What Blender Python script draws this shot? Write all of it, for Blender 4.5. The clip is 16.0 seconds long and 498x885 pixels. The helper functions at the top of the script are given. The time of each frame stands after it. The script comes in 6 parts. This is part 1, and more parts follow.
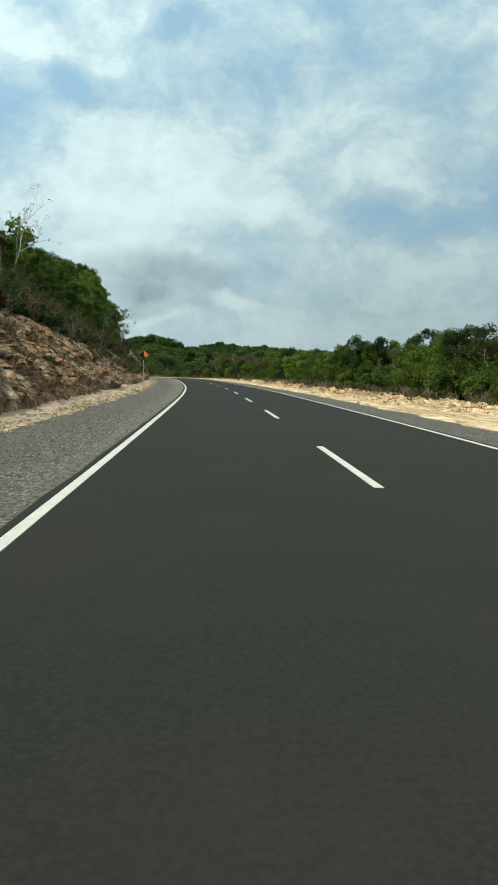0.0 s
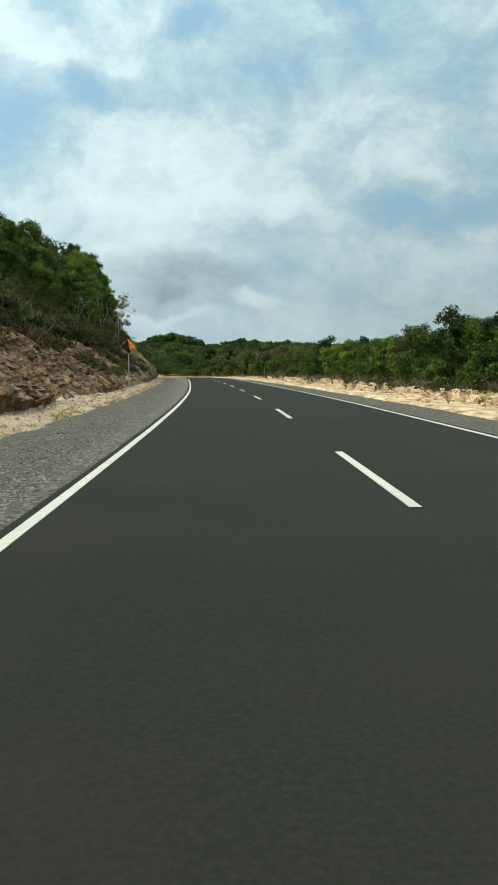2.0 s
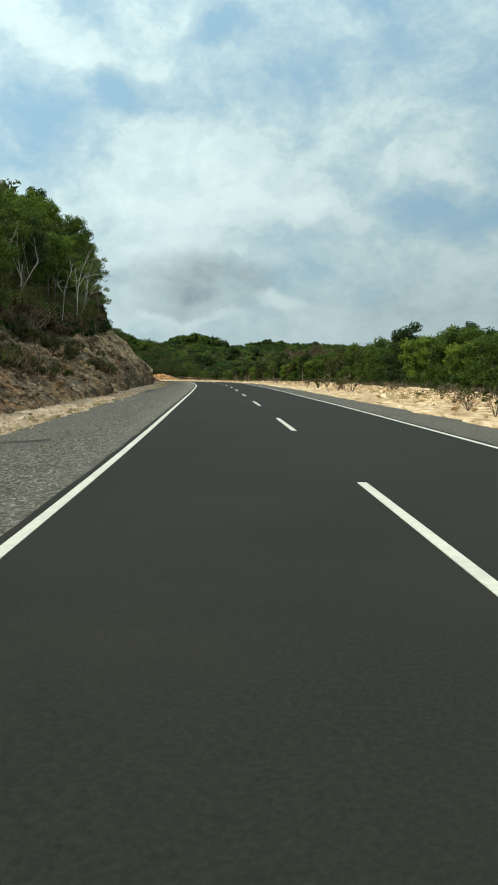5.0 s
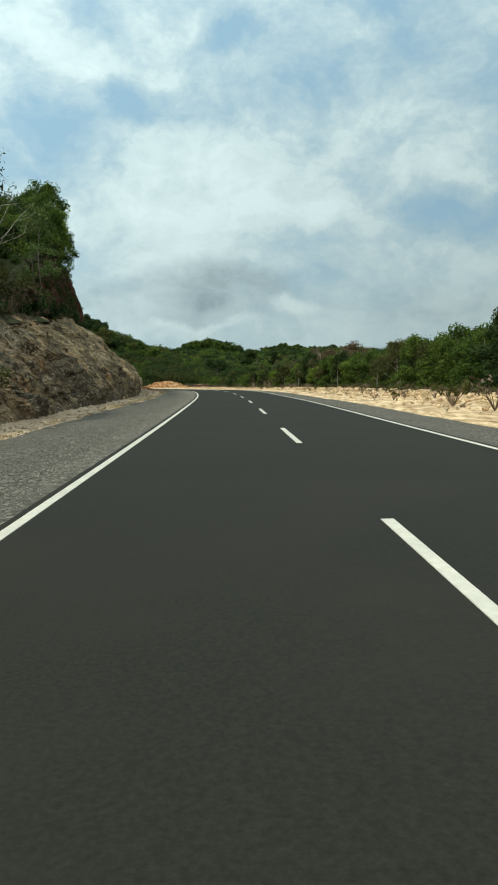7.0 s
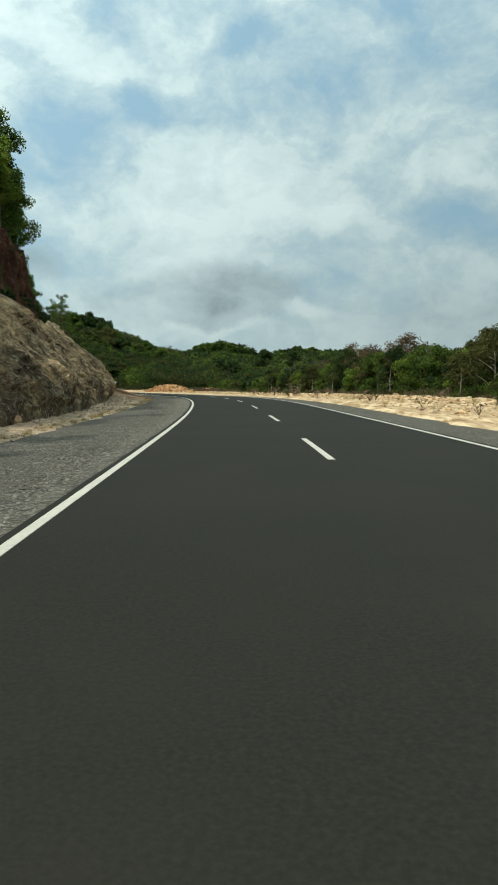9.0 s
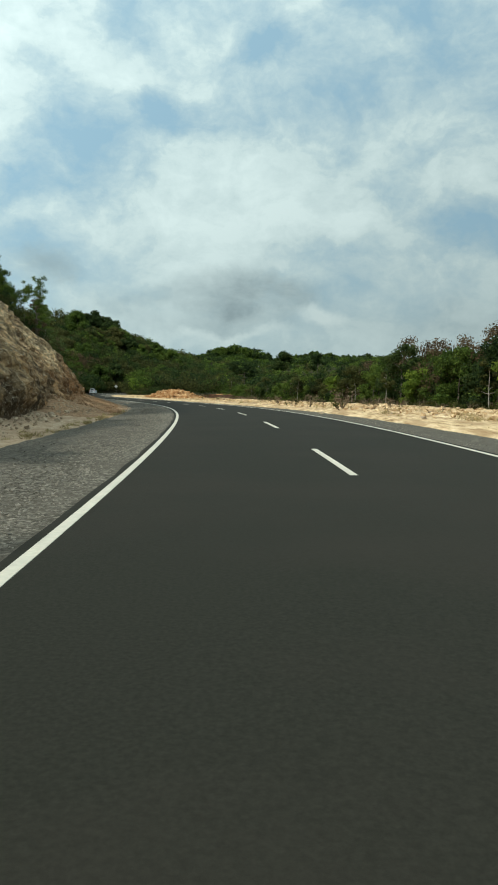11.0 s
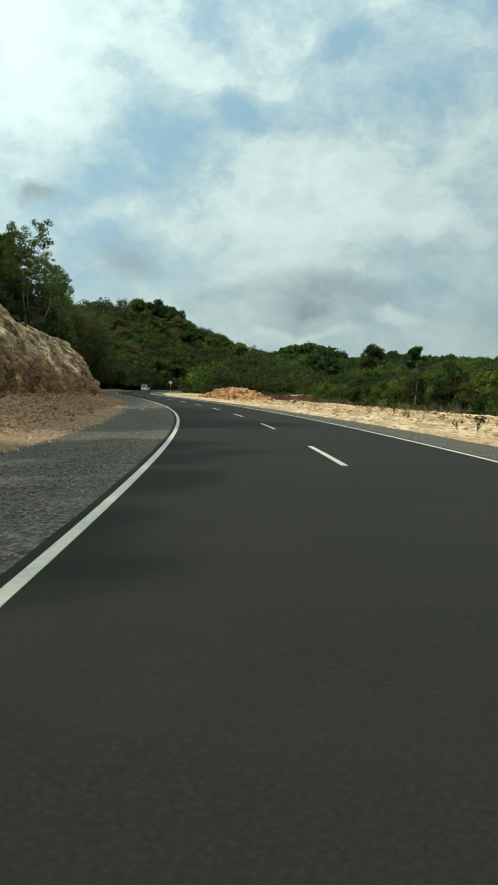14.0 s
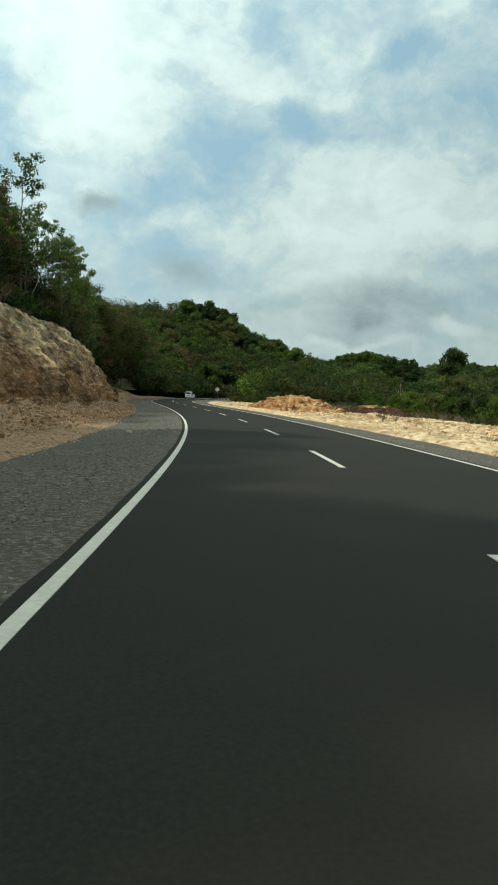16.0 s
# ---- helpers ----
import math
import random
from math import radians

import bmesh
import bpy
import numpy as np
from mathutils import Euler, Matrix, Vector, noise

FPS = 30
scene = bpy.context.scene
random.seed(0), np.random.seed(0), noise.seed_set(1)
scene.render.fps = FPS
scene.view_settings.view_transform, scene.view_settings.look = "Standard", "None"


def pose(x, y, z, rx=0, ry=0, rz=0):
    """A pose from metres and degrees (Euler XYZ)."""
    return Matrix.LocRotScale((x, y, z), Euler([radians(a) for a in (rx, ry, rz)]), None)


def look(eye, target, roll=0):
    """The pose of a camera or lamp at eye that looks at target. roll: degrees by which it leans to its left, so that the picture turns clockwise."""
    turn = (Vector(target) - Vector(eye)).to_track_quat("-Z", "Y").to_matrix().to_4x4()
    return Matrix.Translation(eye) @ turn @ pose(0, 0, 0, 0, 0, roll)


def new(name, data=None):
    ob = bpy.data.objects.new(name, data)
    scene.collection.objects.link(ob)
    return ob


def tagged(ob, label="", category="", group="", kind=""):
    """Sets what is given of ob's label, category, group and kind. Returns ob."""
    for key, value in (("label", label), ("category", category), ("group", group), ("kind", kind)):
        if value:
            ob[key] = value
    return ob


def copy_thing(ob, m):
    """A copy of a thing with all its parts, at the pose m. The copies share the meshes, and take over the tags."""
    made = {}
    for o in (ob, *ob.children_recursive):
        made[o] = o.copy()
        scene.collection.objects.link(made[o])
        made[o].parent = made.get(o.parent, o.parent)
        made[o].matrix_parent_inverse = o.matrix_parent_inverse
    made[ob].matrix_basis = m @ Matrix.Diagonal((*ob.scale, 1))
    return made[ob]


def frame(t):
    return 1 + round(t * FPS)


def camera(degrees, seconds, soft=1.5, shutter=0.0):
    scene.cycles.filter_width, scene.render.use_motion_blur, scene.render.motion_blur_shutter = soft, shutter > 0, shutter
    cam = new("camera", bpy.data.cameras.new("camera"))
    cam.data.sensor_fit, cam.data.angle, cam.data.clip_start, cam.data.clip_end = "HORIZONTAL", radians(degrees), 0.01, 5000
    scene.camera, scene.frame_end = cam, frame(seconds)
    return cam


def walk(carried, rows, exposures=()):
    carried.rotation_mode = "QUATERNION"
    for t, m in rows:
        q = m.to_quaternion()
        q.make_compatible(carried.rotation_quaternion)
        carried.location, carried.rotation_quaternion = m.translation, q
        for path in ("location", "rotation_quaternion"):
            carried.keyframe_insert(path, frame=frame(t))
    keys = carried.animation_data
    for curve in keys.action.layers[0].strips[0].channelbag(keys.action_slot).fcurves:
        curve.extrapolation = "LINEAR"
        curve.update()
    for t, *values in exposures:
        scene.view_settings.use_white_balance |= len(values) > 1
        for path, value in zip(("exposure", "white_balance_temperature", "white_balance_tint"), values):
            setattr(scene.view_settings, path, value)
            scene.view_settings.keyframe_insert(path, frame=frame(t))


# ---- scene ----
# ---------------------------------------------------------------- camera
cam = camera(37.80, 16.0, soft=1.8)

# seconds, place, yaw (left positive), pitch, lean to the right
PATH = [
    (0.00, -1.955, 1.480, 1.317, -2.78, -5.41, -1.71),
    (0.50, -1.940, 8.235, 1.322, -2.53, -5.81, -0.24),
    (1.00, -1.946, 15.036, 1.330, -2.00, -5.39, -1.49),
    (1.50, -1.908, 21.904, 1.289, -1.55, -5.69, -0.28),
    (2.00, -1.909, 29.005, 1.295, -0.86, -5.70, 0.02),
    (2.50, -1.928, 36.025, 1.275, -1.09, -5.66, -0.76),
    (3.00, -1.986, 42.989, 1.280, -0.85, -5.62, 0.74),
    (3.50, -2.189, 49.712, 1.319, 0.10, -5.37, -0.69),
    (4.00, -2.452, 56.499, 1.323, 0.23, -5.28, -0.05),
    (4.50, -2.724, 63.338, 1.323, 0.19, -5.61, 0.78),
    (5.00, -3.026, 70.328, 1.325, 0.99, -5.51, -0.55),
    (5.60, -3.432, 78.674, 1.299, 1.51, -5.38, -0.21),
    (6.30, -3.900, 88.612, 1.283, 2.00, -5.24, 0.19),
    (6.90, -4.360, 97.227, 1.272, 2.24, -5.12, 0.54),
    (7.50, -4.932, 105.855, 1.244, 2.37, -5.00, 0.88),
    (8.00, -5.456, 112.930, 1.208, 2.62, -5.21, -0.55),
    (8.50, -5.997, 120.198, 1.184, 2.84, -4.68, 0.27),
    (9.00, -6.591, 127.379, 1.170, 3.18, -4.80, 0.21),
    (9.50, -7.175, 134.293, 1.152, 3.31, -5.04, -0.57),
    (10.10, -7.898, 142.588, 1.127, 3.56, -4.76, -0.53),
    (10.75, -8.702, 151.107, 1.089, 4.00, -4.46, -0.48),
    (11.40, -9.546, 159.281, 1.058, 4.60, -4.15, -0.43),
    (12.00, -10.377, 166.643, 1.047, 5.32, -3.87, -0.39),
    (12.50, -11.164, 172.854, 1.001, 6.82, -3.79, -1.75),
    (13.00, -12.045, 179.016, 0.997, 7.68, -3.80, -2.11),
    (13.50, -12.919, 184.855, 0.996, 8.45, -4.14, -1.02),
    (14.00, -13.927, 190.858, 0.936, 9.76, -4.50, -1.75),
    (14.50, -15.064, 196.679, 0.886, 10.31, -4.65, -2.31),
    (15.00, -16.322, 202.608, 0.856, 11.08, -4.66, -1.52),
    (15.50, -17.708, 208.589, 0.778, 12.00, -3.91, -0.96),
    (16.00, -19.267, 214.571, 0.679, 13.91, -3.95, -2.53),
]


def aim(x, y, z, yaw, pitch, lean):
    a, b = radians(yaw), radians(pitch)
    eye = Vector((x, y, z))
    way = Vector((-math.sin(a) * math.cos(b), math.cos(a) * math.cos(b), math.sin(b)))
    return look(eye, eye + way * 10, -lean)


walk(cam, [(t, aim(*row)) for t, *row in PATH], [(0, 0.03, 6080, 3), (4.5, 0.02, 6110, 3), (8.5, -0.08, 6190, 2), (12.5, -0.12, 6250, 1), (14.5, -0.12, 6280, 0), (15.5, -0.05, 6290, 0), (16, -0.12, 6330, 0)])


# ---------------------------------------------------------------- sky and sun
SUN_AZ, SUN_EL = radians(-142), radians(44.5)      # from +y, clockwise; height

world = bpy.data.worlds.new("sky")
scene.world = world
world.use_nodes = True
wt = world.node_tree
wt.nodes.clear()


def wnode(kind, **values):
    n = wt.nodes.new(kind)
    for k, v in values.items():
        n.inputs[k].default_value = v
    return n


def wmath(op, a, b=0.0, c=0.0, clamp=False):
    n = wt.nodes.new("ShaderNodeMath")
    n.operation, n.use_clamp = op, clamp
    for i, v in enumerate((a, b, c)):
        if isinstance(v, (int, float)):
            n.inputs[i].default_value = v
        else:
            wt.links.new(v, n.inputs[i])
    return n.outputs[0]


def wramp(src, stops):
    n = wt.nodes.new("ShaderNodeValToRGB")
    while len(n.color_ramp.elements) < len(stops):
        n.color_ramp.elements.new(0.5)
    for e, (pos, col) in zip(n.color_ramp.elements, stops):
        e.position = pos
        e.color = (*col, 1) if len(col) == 3 else col
    wt.links.new(src, n.inputs[0])
    return n.outputs[0]


def wmix(f, a, b):
    n = wt.nodes.new("ShaderNodeMix")
    n.data_type = "RGBA"
    for slot, v in ((0, f), (6, a), (7, b)):
        if isinstance(v, (int, float)):
            n.inputs[slot].default_value = v
        elif isinstance(v, tuple):
            n.inputs[slot].default_value = (*v, 1)
        else:
            wt.links.new(v, n.inputs[slot])
    return n.outputs[2]


sky = wt.nodes.new("ShaderNodeTexSky")
sky.sky_type, sky.sun_disc = "NISHITA", False
sky.sun_elevation, sky.sun_rotation = SUN_EL, SUN_AZ
sky.altitude, sky.air_density, sky.dust_density, sky.ozone_density = 100, 1.0, 2.5, 1.0

coord = wt.nodes.new("ShaderNodeTexCoord")
sep = wt.nodes.new("ShaderNodeSeparateXYZ")
wt.links.new(coord.outputs["Generated"], sep.inputs[0])
up = wmath("MAXIMUM", sep.outputs[2], 0.0)


def wnoise(vec, scale, detail, rough, dist=0.0, offset=(0, 0, 0), stretch=(1, 1, 1)):
    m = wt.nodes.new("ShaderNodeMapping")
    m.inputs["Location"].default_value = offset
    m.inputs["Scale"].default_value = stretch
    wt.links.new(vec, m.inputs["Vector"])
    n = wnode("ShaderNodeTexNoise", Scale=scale, Detail=detail, Roughness=rough, Distortion=dist)
    wt.links.new(m.outputs[0], n.inputs["Vector"])
    return n.outputs[0]


ball = coord.outputs["Generated"]
# a noise-bent copy of the view direction gives the cloud forms ragged outlines
bend_map = wt.nodes.new("ShaderNodeTexNoise")
bend_map.inputs["Scale"].default_value, bend_map.inputs["Detail"].default_value, bend_map.inputs["Roughness"].default_value = 7.0, 7, 0.58
wt.links.new(ball, bend_map.inputs["Vector"])
bent = wt.nodes.new("ShaderNodeVectorMath")
bent.operation = "MULTIPLY_ADD"
wt.links.new(bend_map.outputs["Color"], bent.inputs[0])
bent.inputs[1].default_value = (0.16, 0.16, 0.12)
shift = wt.nodes.new("ShaderNodeVectorMath")
shift.operation = "SUBTRACT"
wt.links.new(ball, shift.inputs[0])
shift.inputs[1].default_value = (0.08, 0.08, 0.06)
wt.links.new(shift.outputs[0], bent.inputs[2])
unit = wt.nodes.new("ShaderNodeVectorMath")
unit.operation = "NORMALIZE"
wt.links.new(bent.outputs[0], unit.inputs[0])


bent_xyz = wt.nodes.new("ShaderNodeSeparateXYZ")
wt.links.new(unit.outputs[0], bent_xyz.inputs[0])
azimuth = wmath("MULTIPLY", wmath("ARCTAN2", wmath("MULTIPLY", bent_xyz.outputs[0], -1.0), bent_xyz.outputs[1]), 57.2958)
height = wmath("MULTIPLY", wmath("ARCSINE", bent_xyz.outputs[2]), 57.2958)


def toward(az, el, wide, tall, soft=1.0):
    """1 in the heart of a ragged oval at az degrees left of +y and el degrees up, 0 beyond its half-width and half-height."""
    dx = wmath("DIVIDE", wmath("SUBTRACT", azimuth, az), wide)
    dy = wmath("DIVIDE", wmath("SUBTRACT", height, el), tall)
    r = wt.nodes.new("ShaderNodeMapRange")
    r.interpolation_type = "SMOOTHSTEP"
    r.inputs[1].default_value, r.inputs[2].default_value = 1.0, 1.0 - soft
    wt.links.new(wmath("SQRT", wmath("ADD", wmath("MULTIPLY", dx, dx), wmath("MULTIPLY", dy, dy))), r.inputs[0])
    return r.outputs[0]


def total(terms):
    acc = None
    for k, v in terms:
        v = wmath("MULTIPLY", v, k)
        acc = v if acc is None else wmath("ADD", acc, v)
    return acc


puffs = wnoise(ball, 4.6, 6, 0.50, 0.0, (0.9, 0.2, 0.4), (1, 1, 1.5))
lumps = wnoise(unit.outputs[0], 15.0, 8, 0.60, 0.0, (2.7, 2.0, 1), (1, 1, 1.5))
crisp = wnoise(ball, 42.0, 6, 0.62, 0.4, (0.3, 3.1, 2.0), (1, 1, 1.7))
bias = total([(-0.20, toward(11.8, 19.7, 5.2, 3.4)), (-0.12, toward(17.0, 17.5, 4.0, 3.0)), (-0.11, toward(-15.5, 11.2, 10, 3.2)), (-0.06, toward(-26, 12, 12, 8)), (-0.17, toward(2.2, 24.2, 5.5, 2.6)),
              (-0.10, toward(-6.5, 26.5, 7, 3.0)), (-0.07, toward(-2.2, 18.8, 1.8, 3.4)), (-0.08, toward(-8.5, 17.0, 4.0, 2.0)), (-0.09, toward(13.5, 26.5, 4.0, 2.5)),
              (0.13, toward(2.5, 16.0, 9, 5.5)), (0.12, toward(3.0, 12.0, 16, 3.0)), (0.16, toward(27, 23, 10, 12)), (0.10, toward(16.5, 23.5, 4, 3)), (0.07, toward(-5.5, 10.5, 6, 4)), (0.05, toward(-19, 20, 9, 6)), (0.08, toward(20, 12.5, 6, 3.5))])
field = wmath("ADD", wmath("ADD", wmath("MULTIPLY", puffs, 0.56), wmath("ADD", wmath("MULTIPLY", lumps, 0.32), wmath("MULTIPLY", crisp, 0.12))), bias)
cover = wramp(field, [(0.36, (0.06, 0.06, 0.06)), (0.45, (0.55, 0.55, 0.55)), (0.54, (1, 1, 1))])
shade = wramp(field, [(0.40, (5.0, 6.0, 6.4)), (0.52, (5.9, 6.9, 7.2)), (0.64, (7.3, 8.25, 8.45))])
# low heaped clouds: grey undersides below bright tops
heap = wnoise(ball, 9.0, 9, 0.58, 0.3, (0.3, 1.7, 0.9), (1, 1, 2.0))
grey = total([(1.05, toward(5.0, 6.9, 7.6, 2.6, 0.95)), (0.5, toward(1.2, 6.6, 5.0, 2.2)), (0.45, toward(6, 4.6, 12, 1.2)), (1.0, toward(25.6, 13.9, 2.6, 1.3, 0.8)), (0.75, toward(19.7, 8.6, 3.6, 2.0, 0.8)),
              (0.55, toward(13.5, 6.4, 6, 2.4)), (0.35, toward(-14, 5, 14, 3.0)), (0.30, toward(30, 9.0, 8, 3.0))])
grey = wmath("MULTIPLY", grey, wramp(heap, [(0.30, (0.15, 0.15, 0.15)), (0.66, (1, 1, 1))]), clamp=True)
bright = total([(0.95, toward(-0.6, 5.2, 2.3, 1.5, 0.9)), (0.7, toward(-2.4, 4.9, 2.2, 1.0, 0.8)), (1.0, toward(2.5, 9.2, 1.7, 0.7, 0.6)), (0.8, toward(5.0, 4.0, 6, 0.7)), (0.6, toward(9.0, 3.6, 5, 0.7)),
                (0.6, toward(27.0, 16.0, 4, 1.2))])
bright = wmath("MULTIPLY", bright, wramp(heap, [(0.36, (0.2, 0.2, 0.2)), (0.52, (1, 1, 1))]), clamp=True)
hazy = wramp(up, [(0.0, (1, 1, 1)), (0.22, (0, 0, 0))])

blue = wmix(0.75, sky.outputs[0], (3.5, 5.3, 6.7))
col = wmix(cover, blue, shade)
col = wmix(wmath("MULTIPLY", hazy, 0.5), col, (5.0, 6.0, 6.4))
col = wmix(wmath("MULTIPLY", grey, 0.95), col, (3.05, 3.75, 4.1))
col = wmix(wmath("MULTIPLY", bright, 0.75), col, (7.2, 8.0, 8.1))
# the clouds glow round the sun
sun_dir = (math.sin(SUN_AZ) * math.cos(SUN_EL), math.cos(SUN_AZ) * math.cos(SUN_EL), math.sin(SUN_EL))
dot = wt.nodes.new("ShaderNodeVectorMath")
dot.operation = "DOT_PRODUCT"
dot.inputs[1].default_value = sun_dir
wt.links.new(coord.outputs["Generated"], dot.inputs[0])
glow = wmath("POWER", wmath("MAXIMUM", dot.outputs["Value"], 0.0), 6.0)
col = wmix(wmath("MULTIPLY", glow, 0.9, clamp=True), col, (13.0, 13.6, 13.6))
# and the sky is brighter on the sun's side
wide = wmath("MINIMUM", wmath("ADD", wmath("MULTIPLY", dot.outputs["Value"], 1.0), 1.40), 1.50)
tone = wt.nodes.new("ShaderNodeCombineXYZ")
for k, share in enumerate((1.0, 1.0, 0.965)):
    wt.links.new(wmath("MULTIPLY", wide, share), tone.inputs[k])
whole = wt.nodes.new("ShaderNodeVectorMath")
whole.operation = "MULTIPLY"
wt.links.new(col, whole.inputs[0])
wt.links.new(tone.outputs[0], whole.inputs[1])
col = whole.outputs[0]
bg = wnode("ShaderNodeBackground", Strength=0.1)
wt.links.new(col, bg.inputs[0])
out = wt.nodes.new("ShaderNodeOutputWorld")
wt.links.new(bg.outputs[0], out.inputs[0])

sun_data = bpy.data.lights.new("sun", "SUN")
sun_data.energy, sun_data.angle, sun_data.color = 3.2, radians(0.8), (1.0, 0.95, 0.86)
sun = new("sun", sun_data)
sun.matrix_basis = look((0, 0, 100), Vector((0, 0, 100)) - Vector(sun_dir))


# ---------------------------------------------------------------- materials
def material(name, stops, scale=1.0, detail=8, rough=0.9, bump=0.3, bump_scale=20.0, bump_dist=0.02, big=None, island=0.0,
             per_object=0.0, leafy=0.0, metal=0.0, stretch=(1, 1, 1), spec=0.3):
    """Two scales of variation: fine noise runs through the stops; big=(scale, colour, share) lays wide stains over it."""
    m = bpy.data.materials.new(name)
    m.use_nodes = True
    t = m.node_tree
    n, link = t.nodes, t.links.new
    n.clear()
    bsdf = n.new("ShaderNodeBsdfPrincipled")
    bsdf.inputs["Roughness"].default_value = rough
    bsdf.inputs["Metallic"].default_value = metal
    bsdf.inputs["Specular IOR Level"].default_value = spec
    tc = n.new("ShaderNodeTexCoord")
    mp = n.new("ShaderNodeMapping")
    mp.inputs["Scale"].default_value = stretch
    link(tc.outputs["Object"], mp.inputs["Vector"])

    def tex(s, d=6, r=0.55):
        x = n.new("ShaderNodeTexNoise")
        x.inputs["Scale"].default_value, x.inputs["Detail"].default_value, x.inputs["Roughness"].default_value = s, d, r
        link(mp.outputs[0], x.inputs["Vector"])
        return x.outputs[0]

    ramp = n.new("ShaderNodeValToRGB")
    while len(ramp.color_ramp.elements) < len(stops):
        ramp.color_ramp.elements.new(0.5)
    for e, (p, c) in zip(ramp.color_ramp.elements, stops):
        e.position, e.color = p, (*c, 1)
    src = tex(scale, detail, 0.62)
    info = None
    if island or per_object:
        add = n.new("ShaderNodeMath")
        add.operation = "MULTIPLY_ADD"
        if island:
            info = n.new("ShaderNodeNewGeometry").outputs["Random Per Island"]
        else:
            info = n.new("ShaderNodeObjectInfo").outputs["Random"]
        amount = island or per_object
        link(info, add.inputs[0])
        add.inputs[1].default_value = amount
        sub = n.new("ShaderNodeMath")
        sub.operation = "SUBTRACT"
        link(src, sub.inputs[0])
        sub.inputs[1].default_value = amount / 2
        link(sub.outputs[0], add.inputs[2])
        src = add.outputs[0]
        if island and per_object:
            ob = n.new("ShaderNodeObjectInfo").outputs["Random"]
            a2 = n.new("ShaderNodeMath")
            a2.operation = "MULTIPLY_ADD"
            link(ob, a2.inputs[0])
            a2.inputs[1].default_value = per_object
            s2 = n.new("ShaderNodeMath")
            s2.operation = "SUBTRACT"
            link(src, s2.inputs[0])
            s2.inputs[1].default_value = per_object / 2
            link(s2.outputs[0], a2.inputs[2])
            src = a2.outputs[0]
    link(src, ramp.inputs[0])
    col = ramp.outputs[0]
    if big:
        s, c, share = big
        mask = n.new("ShaderNodeMapRange")
        mask.inputs[1].default_value, mask.inputs[2].default_value = 0.42, 0.62
        mask.inputs[4].default_value = share
        link(tex(s, 5, 0.6), mask.inputs[0])
        mx = n.new("ShaderNodeMix")
        mx.data_type = "RGBA"
        link(mask.outputs[0], mx.inputs[0])
        link(col, mx.inputs[6])
        mx.inputs[7].default_value = (*c, 1)
        col = mx.outputs[2]
    link(col, bsdf.inputs["Base Color"])
    if bump:
        b = n.new("ShaderNodeBump")
        b.inputs["Strength"].default_value, b.inputs["Distance"].default_value = bump, bump_dist
        link(tex(bump_scale, 6, 0.65), b.inputs["Height"])
        link(b.outputs[0], bsdf.inputs["Normal"])
    o = n.new("ShaderNodeOutputMaterial")
    if leafy:
        tr = n.new("ShaderNodeBsdfTranslucent")
        link(col, tr.inputs[0])
        ms = n.new("ShaderNodeMixShader")
        ms.inputs[0].default_value = leafy
        link(bsdf.outputs[0], ms.inputs[1])
        link(tr.outputs[0], ms.inputs[2])
        link(ms.outputs[0], o.inputs[0])
    else:
        link(bsdf.outputs[0], o.inputs[0])
    return m


ASPHALT = material("asphalt", [(0.3, (0.0160, 0.0155, 0.0112)), (0.7, (0.0277, 0.0267, 0.0198))], 35, spec=0.12, rough=0.93, bump=0.14, bump_scale=220,
                   bump_dist=0.006, big=(0.35, (0.031, 0.0265, 0.0205), 0.5))
PAINT = material("road_paint", [(0.3, (0.52, 0.47, 0.375)), (0.7, (0.66, 0.605, 0.495))], 14, rough=0.6, bump=0.3, bump_scale=80, bump_dist=0.003,
                 big=(1.5, (0.44, 0.41, 0.35), 0.4))
GRAVEL = material("gravel", [(0.36, (0.045, 0.039, 0.030)), (0.5, (0.104, 0.092, 0.073)), (0.64, (0.235, 0.21, 0.170))], 13, detail=10, rough=0.95, bump=0.8,
                  bump_scale=20, bump_dist=0.035, big=(0.5, (0.096, 0.084, 0.066), 0.6), spec=0.1)
STONE = material("crushed_stone", [(0.2, (0.098, 0.088, 0.070)), (0.8, (0.245, 0.219, 0.178))], 5, rough=0.95, island=0.7, bump=0.3)
SAND = material("limestone_sand", [(0.36, (0.21, 0.125, 0.062)), (0.44, (0.47, 0.32, 0.17)), (0.56, (0.70, 0.52, 0.31)), (0.68, (0.77, 0.61, 0.40))], 1.7, stretch=(2.0, 0.42, 1), rough=0.97, bump=0.5,
                bump_scale=7, bump_dist=0.05, big=(0.42, (0.33, 0.21, 0.11), 0.75), spec=0.1)
VERGE = material("verge_soil", [(0.3, (0.24, 0.160, 0.10)), (0.5, (0.43, 0.315, 0.205)), (0.72, (0.59, 0.475, 0.345))], 4, rough=0.97, bump=0.9,
                 bump_scale=12, bump_dist=0.06, big=(0.3, (0.31, 0.20, 0.12), 0.55), spec=0.1)
CHUNK = material("rock_chunk", [(0.2, (0.20, 0.14, 0.09)), (0.8, (0.50, 0.40, 0.28))], 3, rough=0.95, island=0.5, bump=0.5, bump_scale=9, bump_dist=0.05)
REDROCK = material("red_rubble", [(0.32, (0.13, 0.055, 0.022)), (0.5, (0.36, 0.185, 0.075)), (0.66, (0.58, 0.40, 0.22))], 1.3, rough=0.95, bump=1.0,
                   bump_scale=4, bump_dist=0.2, spec=0.1)
